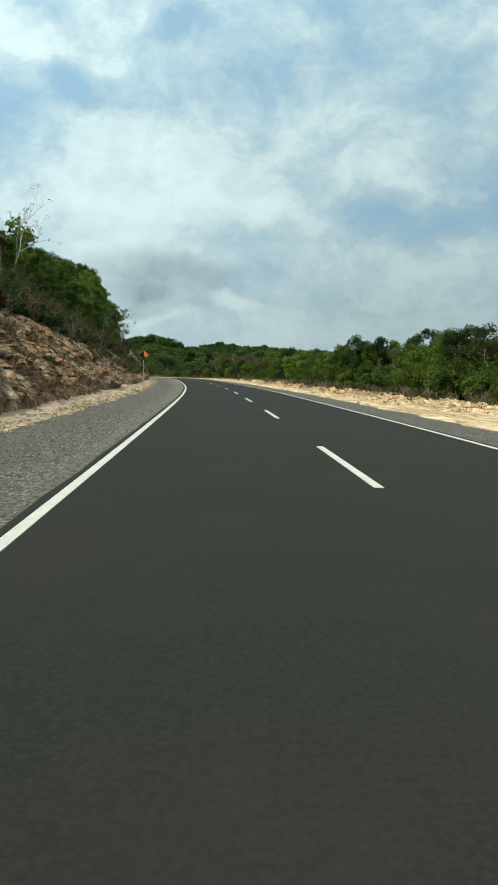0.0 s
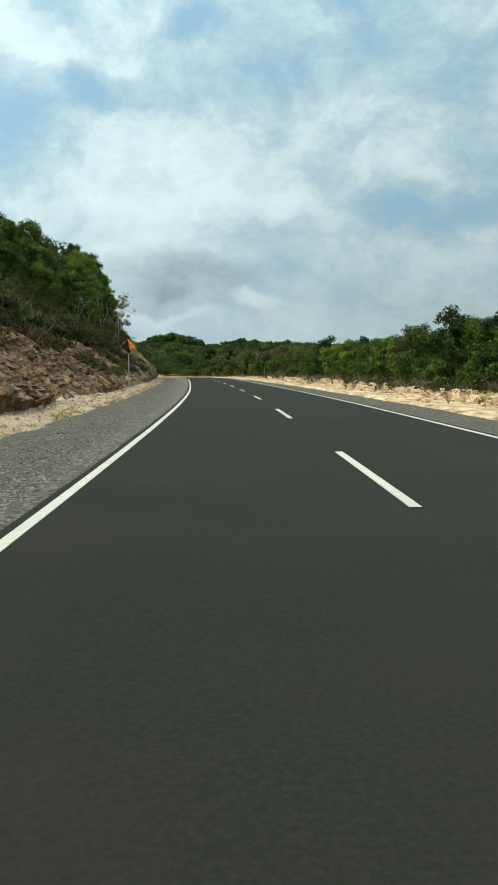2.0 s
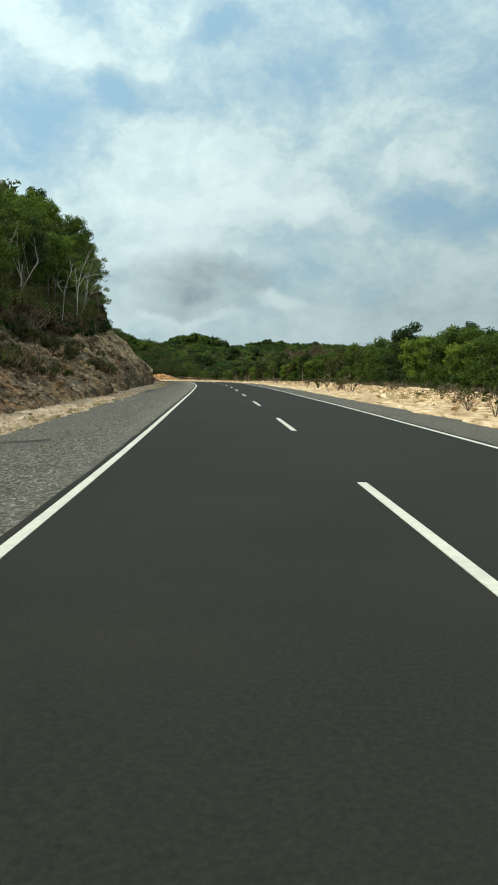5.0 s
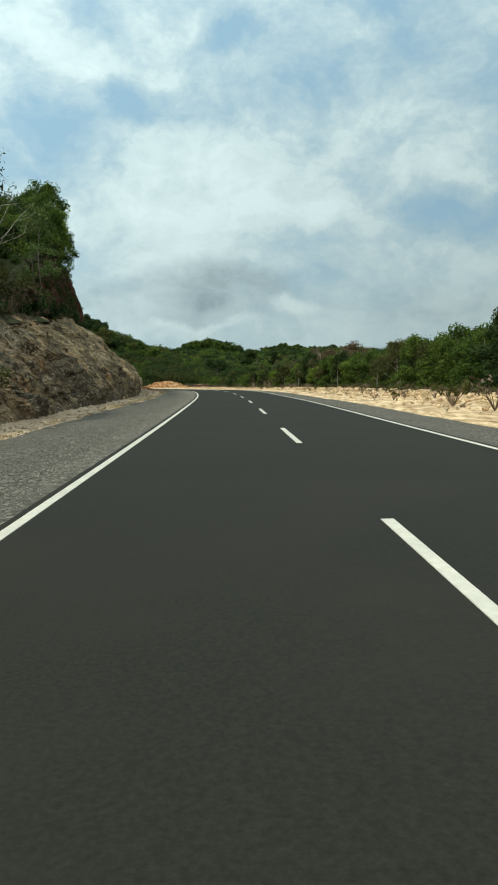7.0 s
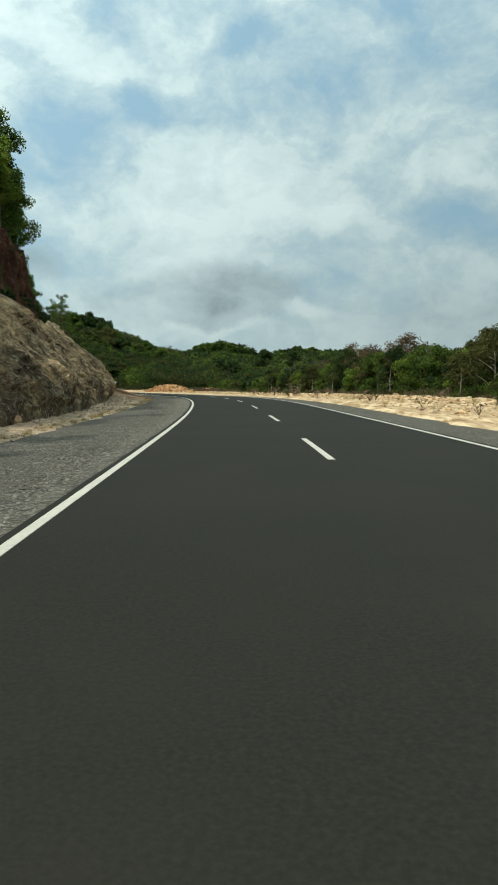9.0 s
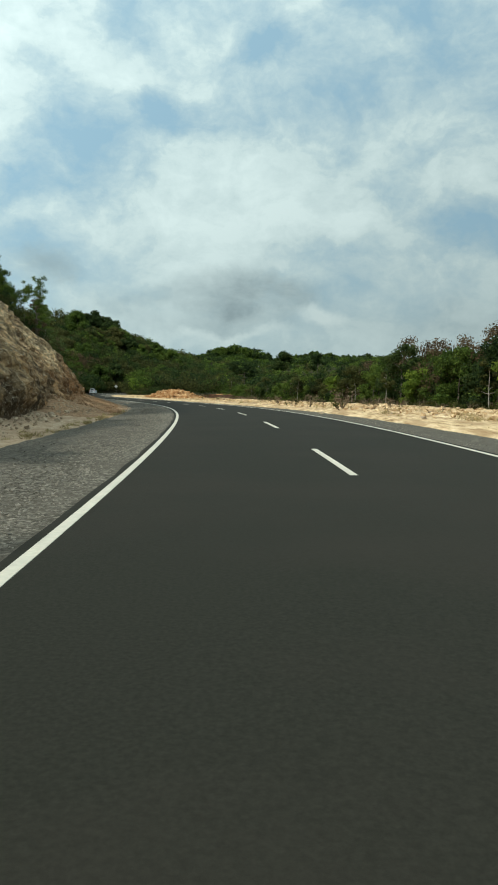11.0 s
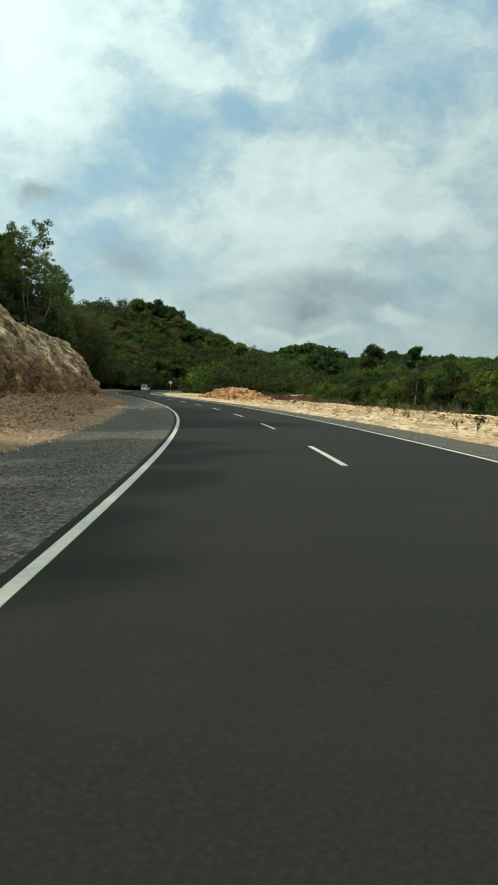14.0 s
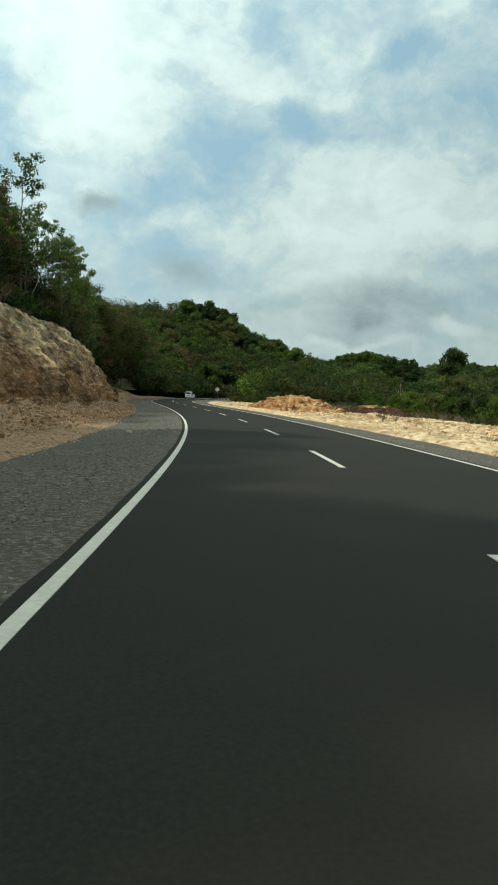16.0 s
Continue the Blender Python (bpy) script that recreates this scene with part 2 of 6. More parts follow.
LITTER = material("slope_litter", [(0.3, (0.045, 0.038, 0.02)), (0.55, (0.10, 0.085, 0.045)), (0.75, (0.17, 0.13, 0.075))], 1.2, rough=1.0, bump=1.0,
                  bump_scale=3, bump_dist=0.2, big=(0.15, (0.06, 0.075, 0.025), 0.7), spec=0.05)
FLOOR = material("forest_floor", [(0.3, (0.024, 0.025, 0.012)), (0.7, (0.062, 0.055, 0.028))], 0.5, rough=1.0, bump=0.6, bump_scale=1.5, bump_dist=0.3,
                 big=(0.03, (0.036, 0.040, 0.016), 0.7), spec=0.05)
BARK = material("grey_bark", [(0.3, (0.065, 0.052, 0.038)), (0.7, (0.165, 0.135, 0.10))], 6, rough=0.95, bump=0.5, bump_scale=14, stretch=(1, 1, 0.25))
PALE_BARK = material("pale_bark", [(0.3, (0.20, 0.17, 0.135)), (0.7, (0.40, 0.36, 0.30))], 5, rough=0.9, bump=0.3, bump_scale=12, stretch=(1, 1, 0.3))


def rock_material(name, tones, dark, speck):
    """Weathered cut rock: patches of three tones, steep dark streaks, pale broken specks, two scales of relief."""
    m = bpy.data.materials.new(name)
    m.use_nodes = True
    t = m.node_tree
    n, link = t.nodes, t.links.new
    bsdf = n["Principled BSDF"]
    bsdf.inputs["Roughness"].default_value, bsdf.inputs["Specular IOR Level"].default_value = 0.95, 0.1
    tc = n.new("ShaderNodeTexCoord")

    def tex(scale, stretch, detail=8, rough=0.6, turn=(0, 0, 0)):
        mp = n.new("ShaderNodeMapping")
        mp.inputs["Scale"].default_value, mp.inputs["Rotation"].default_value = stretch, turn
        mp.vector_type = "TEXTURE"
        link(tc.outputs["Object"], mp.inputs["Vector"])
        x = n.new("ShaderNodeTexNoise")
        x.inputs["Scale"].default_value, x.inputs["Detail"].default_value, x.inputs["Roughness"].default_value = scale, detail, rough
        link(mp.outputs[0], x.inputs["Vector"])
        return x.outputs[0]

    def ramp(src, stops):
        r = n.new("ShaderNodeValToRGB")
        while len(r.color_ramp.elements) < len(stops):
            r.color_ramp.elements.new(0.5)
        for e, (p, c) in zip(r.color_ramp.elements, stops):
            e.position, e.color = p, (*c, 1)
        link(src, r.inputs[0])
        return r.outputs[0]

    def mix(f, a, b, kind="MIX"):
        x = n.new("ShaderNodeMix")
        x.data_type, x.blend_type = "RGBA", kind
        for slot, v in ((0, f), (6, a), (7, b)):
            if isinstance(v, tuple):
                x.inputs[slot].default_value = (*v, 1)
            elif isinstance(v, float):
                x.inputs[slot].default_value = v
            else:
                link(v, x.inputs[slot])
        return x.outputs[2]

    patch = tex(0.17, (1, 1, 1.3), 6, 0.6)
    grain = tex(1.7, (1, 2.6, 0.8), 12, 0.68, (-0.75, 0, 0))
    steep = tex(0.8, (1, 1, 4.0), 9, 0.62, (0.4, 0.3, 0))
    chips = tex(6.5, (1, 1.6, 0.8), 6, 0.7, (-0.75, 0, 0))
    # joints between the blocks, long in the dip of the beds
    mp = n.new("ShaderNodeMapping")
    mp.vector_type = "TEXTURE"
    mp.inputs["Scale"].default_value, mp.inputs["Rotation"].default_value = (1, 2.4, 0.8), (-0.75, 0, 0)
    wob = n.new("ShaderNodeVectorMath")
    wob.operation = "MULTIPLY_ADD"
    wn = n.new("ShaderNodeTexNoise")
    wn.inputs["Scale"].default_value, wn.inputs["Detail"].default_value = 2.2, 5
    link(tc.outputs["Object"], wn.inputs["Vector"])
    link(wn.outputs["Color"], wob.inputs[0])
    wob.inputs[1].default_value = (0.5, 0.5, 0.5)
    link(tc.outputs["Object"], wob.inputs[2])
    link(wob.outputs[0], mp.inputs["Vector"])
    vor = n.new("ShaderNodeTexVoronoi")
    vor.feature = "DISTANCE_TO_EDGE"
    vor.inputs["Scale"].default_value = 1.5
    link(mp.outputs[0], vor.inputs["Vector"])
    joints = vor.outputs["Distance"]
    vc = n.new("ShaderNodeTexVoronoi")
    vc.inputs["Scale"].default_value = 1.5
    link(mp.outputs[0], vc.inputs["Vector"])
    bw = n.new("ShaderNodeRGBToBW")
    link(vc.outputs["Color"], bw.inputs[0])
    block = bw.outputs[0]
    # the rock changes along the road: rusty, then grey, then tan
    sep = n.new("ShaderNodeSeparateXYZ")
    link(tc.outputs["Object"], sep.inputs[0])
    along = n.new("ShaderNodeMath")
    along.operation = "MULTIPLY_ADD"
    link(patch, along.inputs[0])
    along.inputs[1].default_value = 90.0
    link(sep.outputs[1], along.inputs[2])
    span = n.new("ShaderNodeMapRange")
    span.inputs[1].default_value, span.inputs[2].default_value = 45.0, 345.0
    link(along.outputs[0], span.inputs[0])
    kind = ramp(span.outputs[0], [(0.30, tones[0]), (0.47, tones[1]), (0.62, tones[1]), (0.72, tones[2])])
    col = mix(ramp(tex(0.31, (1, 1, 1.2), 6, 0.6), [(0.47, (0, 0, 0)), (0.64, (0.55, 0.55, 0.55))]), kind, tones[3])
    pale = mix(1.0, ramp(tex(0.55, (1, 2.2, 0.8), 6, 0.6, (-0.75, 0, 0)), [(0.46, (0, 0, 0)), (0.62, (0.68, 0.68, 0.68))]), ramp(span.outputs[0], [(0.42, (1, 1, 1)), (0.58, (0.15, 0.15, 0.15))]), "MULTIPLY")
    col = mix(pale, col, tones[4])
    col = mix(1.0, col, ramp(grain, [(0.34, (0.24, 0.22, 0.20)), (0.49, (0.95, 0.95, 0.95)), (0.62, (1.6, 1.58, 1.5))]), "MULTIPLY")
    col = mix(1.0, col, ramp(block, [(0.1, (0.76, 0.75, 0.73)), (0.9, (1.18, 1.17, 1.15))]), "MULTIPLY")
    early = ramp(span.outputs[0], [(0.45, (1, 1, 1)), (0.66, (0.12, 0.12, 0.12))])
    col = mix(mix(1.0, ramp(joints, [(0.0, (0.85, 0.85, 0.85)), (0.07, (0, 0, 0))]), early, "MULTIPLY"), col, dark)
    # red-brown earth washed over the lower part of the later cut
    low = n.new("ShaderNodeMath")
    low.operation = "MULTIPLY_ADD"
    link(tex(0.45, (1, 1, 1.6), 7, 0.62), low.inputs[0])
    low.inputs[1].default_value = -9.0
    link(sep.outputs[2], low.inputs[2])
    wash = n.new("ShaderNodeMapRange")
    wash.inputs[1].default_value, wash.inputs[2].default_value, wash.inputs[3].default_value, wash.inputs[4].default_value = -3.0, -0.6, 0.9, 0.0
    link(low.outputs[0], wash.inputs[0])
    late = ramp(span.outputs[0], [(0.60, (0, 0, 0)), (0.70, (1, 1, 1))])
    thin = ramp(tex(2.6, (1, 1, 6.0), 7, 0.6, (0.15, 0.1, 0)), [(0.36, (0.50, 0.45, 0.40)), (0.50, (1, 1, 1)), (0.64, (1.35, 1.32, 1.25))])
    col = mix(late, col, mix(1.0, col, thin, "MULTIPLY"))
    col = mix(mix(1.0, wash.outputs[0], late, "MULTIPLY"), col, mix(1.0, tones[3], ramp(grain, [(0.34, (0.4, 0.4, 0.4)), (0.62, (1.3, 1.3, 1.3))]), "MULTIPLY"))
    # the middle stretch is coloured darker towards its foot, with a ragged edge
    foot_level = n.new("ShaderNodeMath")
    foot_level.operation = "MULTIPLY_ADD"
    link(tex(0.30, (1, 1, 1.3), 6, 0.6), foot_level.inputs[0])
    foot_level.inputs[1].default_value = -11.0
    link(sep.outputs[2], foot_level.inputs[2])
    foot_dark = n.new("ShaderNodeMapRange")
    foot_dark.inputs[1].default_value, foot_dark.inputs[2].default_value, foot_dark.inputs[3].default_value, foot_dark.inputs[4].default_value = -5.2, -3.6, 0.8, 0.0
    link(foot_level.outputs[0], foot_dark.inputs[0])
    ledge_part = ramp(span.outputs[0], [(0.36, (0, 0, 0)), (0.44, (1, 1, 1)), (0.60, (1, 1, 1)), (0.68, (0, 0, 0))])
    col = mix(mix(1.0, foot_dark.outputs[0], ledge_part, "MULTIPLY"), col, dark)
    col = mix(ramp(steep, [(0.46, (0, 0, 0)), (0.62, (0.7, 0.7, 0.7))]), col, dark)
    col = mix(ramp(chips, [(0.54, (0, 0, 0)), (0.66, (0.65, 0.65, 0.65))]), col, speck)
    link(col, bsdf.inputs["Base Color"])
    b1, b2 = n.new("ShaderNodeBump"), n.new("ShaderNodeBump")
    b1.inputs["Strength"].default_value, b1.inputs["Distance"].default_value = 1.0, 0.4
    b2.inputs["Strength"].default_value, b2.inputs["Distance"].default_value = 0.9, 0.12
    link(grain, b1.inputs["Height"])
    link(chips, b2.inputs["Height"])
    link(b1.outputs[0], b2.inputs["Normal"])
    link(b2.outputs[0], bsdf.inputs["Normal"])
    return m


ROCK = rock_material("cut_rock", ((0.37, 0.205, 0.105), (0.42, 0.295, 0.16), (0.78, 0.58, 0.36), (0.31, 0.160, 0.072), (0.37, 0.31, 0.22)), (0.060, 0.044, 0.028), (0.60, 0.51, 0.37))
EARTH = material("brown_earth", [(0.36, (0.125, 0.068, 0.036)), (0.5, (0.26, 0.152, 0.085)), (0.64, (0.44, 0.31, 0.19))], 7, rough=0.98, bump=0.6,
                 bump_scale=16, bump_dist=0.05, big=(0.45, (0.36, 0.235, 0.135), 0.7), spec=0.08)


def leaves(name, dark, mid, light):
    return material(name, [(0.2, dark), (0.5, mid), (0.85, light)], 0.6, detail=3, rough=0.75, bump=0, island=0.45, per_object=0.25, leafy=0.50, spec=0.12)


LEAF = leaves("leaf_green", (0.025, 0.044, 0.008), (0.066, 0.103, 0.017), (0.148, 0.193, 0.034))
LEAF_DARK = leaves("leaf_dark", (0.013, 0.026, 0.008), (0.034, 0.056, 0.016), (0.080, 0.104, 0.026))
LEAF_BRIGHT = leaves("leaf_bright", (0.048, 0.076, 0.008), (0.116, 0.170, 0.022), (0.215, 0.265, 0.038))
LEAF_OLIVE = leaves("leaf_olive", (0.028, 0.032, 0.010), (0.068, 0.072, 0.020), (0.130, 0.122, 0.036))
LEAF_BROWN = leaves("leaf_brown", (0.040, 0.027, 0.014), (0.100, 0.068, 0.036), (0.180, 0.125, 0.070))
LEAF_SILVER = leaves("leaf_silver", (0.030, 0.050, 0.014), (0.090, 0.130, 0.036), (0.190, 0.230, 0.075))
TWIG = material("dry_twig", [(0.2, (0.060, 0.044, 0.028)), (0.5, (0.125, 0.092, 0.060)), (0.85, (0.23, 0.18, 0.12))], 1, rough=1.0, bump=0, island=0.6, spec=0.05)
REDSOIL = material("red_soil", [(0.32, (0.020, 0.0095, 0.006)), (0.5, (0.052, 0.0235, 0.0135)), (0.7, (0.110, 0.056, 0.032))], 1.0, detail=10, rough=1.0, bump=1.0, bump_scale=3.5,
                   bump_dist=0.2, spec=0.05)
CONCRETE = material("concrete", [(0.3, (0.24, 0.23, 0.21)), (0.7, (0.42, 0.41, 0.38))], 6, rough=0.95, bump=0.4, bump_scale=25)
SIGN_YELLOW = material("sign_orange", [(0.3, (0.50, 0.15, 0.006)), (0.7, (0.60, 0.195, 0.010))], 3, rough=0.5, bump=0)
SIGN_BLACK = material("sign_black", [(0.3, (0.008, 0.008, 0.008)), (0.7, (0.016, 0.016, 0.016))], 5, rough=0.9, bump=0, spec=0.05)
STEEL = material("galvanised_steel", [(0.3, (0.30, 0.30, 0.30)), (0.7, (0.48, 0.48, 0.47))], 9, rough=0.5, metal=0.8, bump=0.1)
CAR_WHITE = material("car_paint_white", [(0.3, (0.58, 0.59, 0.61)), (0.7, (0.66, 0.67, 0.68))], 2, rough=0.25, bump=0, spec=0.6)
GLASS_DARK = material("tinted_glass", [(0.3, (0.012, 0.014, 0.016)), (0.7, (0.03, 0.034, 0.038))], 2, rough=0.08, bump=0, spec=0.8)
RUBBER = material("tyre_rubber", [(0.3, (0.014, 0.014, 0.014)), (0.7, (0.03, 0.03, 0.03))], 20, rough=0.9, bump=0.2)
TAIL_RED = material("tail_lamp", [(0.3, (0.35, 0.012, 0.012)), (0.7, (0.5, 0.03, 0.02))], 20, rough=0.25, bump=0)
PLATE = material("plate_dark", [(0.3, (0.02, 0.02, 0.02)), (0.7, (0.04, 0.04, 0.04))], 20, rough=0.5, bump=0)
ROOF_TIN = material("rusty_tin", [(0.3, (0.10, 0.055, 0.035)), (0.6, (0.22, 0.15, 0.11)), (0.8, (0.34, 0.30, 0.26))], 2, rough=0.7, bump=0.3)
OLD_WOOD = material("weathered_wood", [(0.3, (0.16, 0.13, 0.10)), (0.7, (0.36, 0.31, 0.25))], 4, rough=0.95, bump=0.4, stretch=(1, 1, 0.2))


# ---------------------------------------------------------------- the road's line
KNOT = 20.0
BEND = [0.12, 0.25, 0.38, 0.65, 1.26, 0.89, 0.14, 0.13, 0.60, 1.54, 2.62, 3.08, 2.79, 2.58, 2.28, 1.54, 0.53, -0.59,
        -4.0, -6.5, -5.0, -2.5, -1.0, 0.0, 0.0, 0.0, 0.0, 0.0]       # thousandths per metre, every 20 m from -20 m
RISE = [-0.03, 0.0, 0.0, -0.04, -0.06, -0.09, -0.09, -0.14, -0.18, -0.27, -0.30, -0.44, -0.66, -0.88, -1.05, -1.17, -1.28, -1.39,
        -1.46, -1.50, -1.5, -1.5, -1.5, -1.5, -1.5, -1.5, -1.5, -1.5]
ST = np.arange(-20.0, 520.0, 1.0)
KX = np.arange(len(BEND)) * KNOT - 20.0
TH = np.cumsum(np.interp(ST, KX, np.array(BEND) * 1e-3))
TH -= TH[20]
CX, CY = np.cumsum(-np.sin(TH)), np.cumsum(np.cos(TH))
CX, CY = CX - CX[20], CY - CY[20]


def catmull(s):
    u = (s - KX[0]) / KNOT
    i = np.clip(np.floor(u).astype(int), 0, len(RISE) - 2)
    f = u - i
    zk = np.array(RISE)
    a, b, c, d = (zk[np.clip(i + k, 0, len(RISE) - 1)] for k in (-1, 0, 1, 2))
    return 0.5 * (2 * b + (c - a) * f + (2 * a - 5 * b + 4 * c - d) * f * f + (3 * b - a - 3 * c + d) * f ** 3)


CZ = catmull(ST)


def line(s):
    """Centre line at s metres: x, y, z, heading; runs on straight before the start."""
    s = np.asarray(s, float)
    x, y, z, h = (np.interp(s, ST, a) for a in (CX, CY, CZ, TH))
    back = np.minimum(s - ST[0], 0)
    return x - np.sin(h) * back, y + np.cos(h) * back, z, h


def at(s, lat, dz=0.0):
    """World point(s) lat metres right of the centre line."""
    x, y, z, h = line(s)
    return np.stack(np.broadcast_arrays(x + lat * np.cos(h), y + lat * np.sin(h), z + dz), -1)


def nearest(x, y):
    """s and lateral distance of world points."""
    x, y = np.asarray(x, float), np.asarray(y, float)
    s = np.clip(y * 1.03, -300, 500.0)
    for _ in range(12):
        cx, cy, _z, h = line(s)
        s = np.clip(s + (x - cx) * -np.sin(h) * 0.8 + (y - cy) * np.cos(h) * 0.8, -600, 500)
    cx, cy, cz, h = line(s)
    return s, (x - cx) * np.cos(h) + (y - cy) * np.sin(h), cz


def step01(a, b, v):
    u = np.clip((np.asarray(v, float) - a) / (b - a), 0, 1)
    return u * u * (3 - 2 * u)


def fbm(x, y, z, octaves=4, seed=0.0):
    """Fractal noise on arrays, about -1 to 1."""
    x, y, z = np.broadcast_arrays(x, y, z)
    out = np.empty(x.shape)
    flat = out.reshape(-1)
    for i, (a, b, c) in enumerate(zip(x.ravel(), y.ravel(), z.ravel())):
        flat[i] = noise.fractal((a + seed, b + seed * 0.7, c), 0.9, 2.1, octaves)
    return out


def blocks(a, b, seed):
    """Broken beds: for each place the random stand of its block, about -0.5 to 0.5, and how deep it lies in a joint, 0 to 1."""
    a, b = np.broadcast_arrays(a, b)
    stand, gap = np.empty(a.size), np.empty(a.size)
    for i, (u, v) in enumerate(zip(a.ravel(), b.ravel())):
        d, p = noise.voronoi((u, v, seed))
        stand[i] = noise.cell(p[0] * 7.31)
        gap[i] = max(0.0, 1.0 - (d[1] - d[0]) / 0.14)
    return stand.reshape(a.shape) * 0.5, gap.reshape(a.shape)


def mesh_ob(name, verts, faces, mat, smooth=False, parent=None, label=""):
    me = bpy.data.meshes.new(name)
    me.from_pydata([tuple(v) for v in verts], [], faces if isinstance(faces, list) else [tuple(f) for f in faces.tolist()])
    me.materials.append(mat)
    if smooth:
        me.polygons.foreach_set("use_smooth", [True] * len(me.polygons))
    me.update()
    ob = new(name, me)
    if parent:
        ob.parent = parent
    if label:
        ob["label"] = label
    return ob


def part(name, bm, mat, parent=None, label=""):
    me = bpy.data.meshes.new(name)
    bm.to_mesh(me)
    bm.free()
    me.materials.append(mat)
    ob = new(name, me)
    if parent:
        ob.parent = parent
    if label:
        ob["label"] = label
    return ob


def grid_faces(nu, nv):
    i = np.arange((nu - 1) * nv).reshape(nu - 1, nv)[:, :-1].ravel()
    return np.stack([i, i + 1, i + nv + 1, i + nv], -1)


def sheet(name, P, mat, smooth=True, parent=None, flip=False):
    nu, nv = P.shape[:2]
    f = grid_faces(nu, nv)
    return mesh_ob(name, P.reshape(-1, 3), f[:, ::-1] if flip else f, mat, smooth, parent)


def ribbon(name, s, lats, heights, mat, parent=None, smooth=True):
    """A strip along the road; lats and heights are numbers or arrays over s, from left to right."""
    P = np.stack([at(s, np.broadcast_to(l, s.shape), np.broadcast_to(h, s.shape)) for l, h in zip(lats, heights)], 1)
    return sheet(name, P, mat, smooth, parent, flip=True)


# ---------------------------------------------------------------- ground to the horizon
LEFT_LINE, RIGHT_LINE = -3.50, 3.58


def cut_top(s):
    """Height of the rock cutting's upper edge above the road."""
    return np.interp(s, [-40, 0, 45, 100, 130, 146, 158, 170, 195, 208, 222, 245, 265, 285, 300, 330, 360, 520],
                     [3.5, 4.0, 4.0, 3.2, 4.2, 5.6, 6.4, 6.6, 6.8, 7.8, 9.2, 8.6, 6.8, 6.2, 5.6, 3.4, 2.0, 1.6])


def cut_foot(s):
    return np.interp(s, [-40, 20, 40, 60, 90, 115, 150, 165, 185, 200, 215, 235, 250, 265, 285, 300, 330, 520],
                     [-7.6, -7.6, -8.3, -8.6, -8.3, -8.4, -8.8, -8.9, -9.9, -10.9, -11.6, -11.8, -11.4, -10.0, -9.0, -9.4, -10.0, -12.0])


def cut_run(s):
    """How far the rock face leans back from foot to top."""
    return np.interp(s, [-40, 100, 140, 150, 165, 195, 217, 245, 265, 285, 300, 520], [4.2, 4.0, 4.2, 5.0, 6.4, 6.3, 7.5, 6.8, 5.4, 3.8, 4.2, 6.0])


def bank_height(s):
    """The red soil bank that stands on the ledge of the cutting."""
    return np.interp(s, [148, 160, 172, 200, 206], [0.0, 4.6, 5.7, 5.8, 0.0])


def slope_height(s, lat):
    """Hillside above the cutting."""
    edge = cut_foot(s) - cut_run(s)
    back = np.maximum(edge - lat, 0)
    steep = np.interp(s, [-40, 60, 140, 150, 215, 228, 250, 262, 330, 520], [0.70, 0.62, 0.66, 0.6, 0.45, 0.40, 0.50, 0.72, 0.7, 0.55])
    knee = np.interp(s, [-40, 520], [9, 12])
    return cut_top(s) + bank_height(s) * step01(0.4, 2.6, back) + steep * np.minimum(back, knee) + 0.40 * np.clip(back - knee, 0, 26) + 0.05 * np.maximum(back - knee - 26, 0)


def land(x, y):
    """Height of the open ground."""
    s, lat, cz = nearest(x, y)
    right = cz - 0.35 - 1.6 * step01(15, 24, lat) + 2.0 * step01(30, 100, lat) + 4.0 * step01(30, 110, lat) * step01(330, 420, y)
    z = np.where(lat > -9, right, cz - 0.5)
    hill = slope_height(s, lat) + cz - 0.6
    z = np.where(lat < cut_foot(s) - cut_run(s) - 0.5, hill, z)
    ahead = np.interp(x, [-400, -250, -150, -109, -95, -80, -55, -20, 40, 100, 400], [24, 24, 23, 22.5, 12.5, 7.5, 2.0, 0.0, 2, 4, 8])
    ahead = ahead * step01(380, 505, y) - 2.0 * (1 - step01(380, 505, y)) + 1.2 * np.sin(x / 17) * np.sin(y / 23) * step01(400, 440, y)
    crest = np.interp(x, [-400, -260, -181, -164, -148, -130, -123, -113, -99, -73, -50, 0, 400], [33, 33, 33, 35, 37.5, 30, 22, 16.5, 12.5, 5, 2, 1, 6])
    ahead = ahead + np.maximum(crest - ahead, 0) * step01(470, 600, y)
    ahead = cz - 0.5 + (ahead - cz + 0.5) * step01(7, 26, np.abs(lat) + 60 * step01(428, 460, y))
    far = step01(366, 392, y) * step01(-22, -8, lat) + step01(400, 440, y) * (1 - step01(-22, -8, lat))
    bumps = 17 * np.exp(-((x + 117) / 17) ** 2) + 14 * np.exp(-((x + 84) / 14) ** 2) - 3 * np.exp(-((x + 160) / 18) ** 2) + 7 * np.exp(-((x - 2) / 22) ** 2)
    ridge = 22.5 + 2.5 * np.sin(x / 97 + 1.0) + 2 * np.sin(x / 37 + 0.4) + 0.03 * np.abs(x) + bumps * np.exp(-((y - 1090) / 110) ** 2)
    ahead = ahead * (1 - step01(660, 1000, y)) + ridge * step01(660, 1000, y) + 10 * step01(1200, 1700, y)
    return z * (1 - far) + far * ahead


def spaced(lo, hi, near_lo, near_hi, fine, growth):
    mid = np.arange(near_lo, near_hi + fine, fine)
    a, v, d = [], near_lo, fine
    while v > lo:
        d *= growth
        v -= d
        a.append(v)
    b, v, d = [], near_hi, fine
    while v < hi:
        d *= growth
        v += d
        b.append(v)
    return np.array(a[::-1] + list(mid) + b)


gx = spaced(-3000, 3000, -200, 130, 5.0, 1.12)
gy = spaced(-2500, 4000, -40, 1180, 7.0, 1.12)
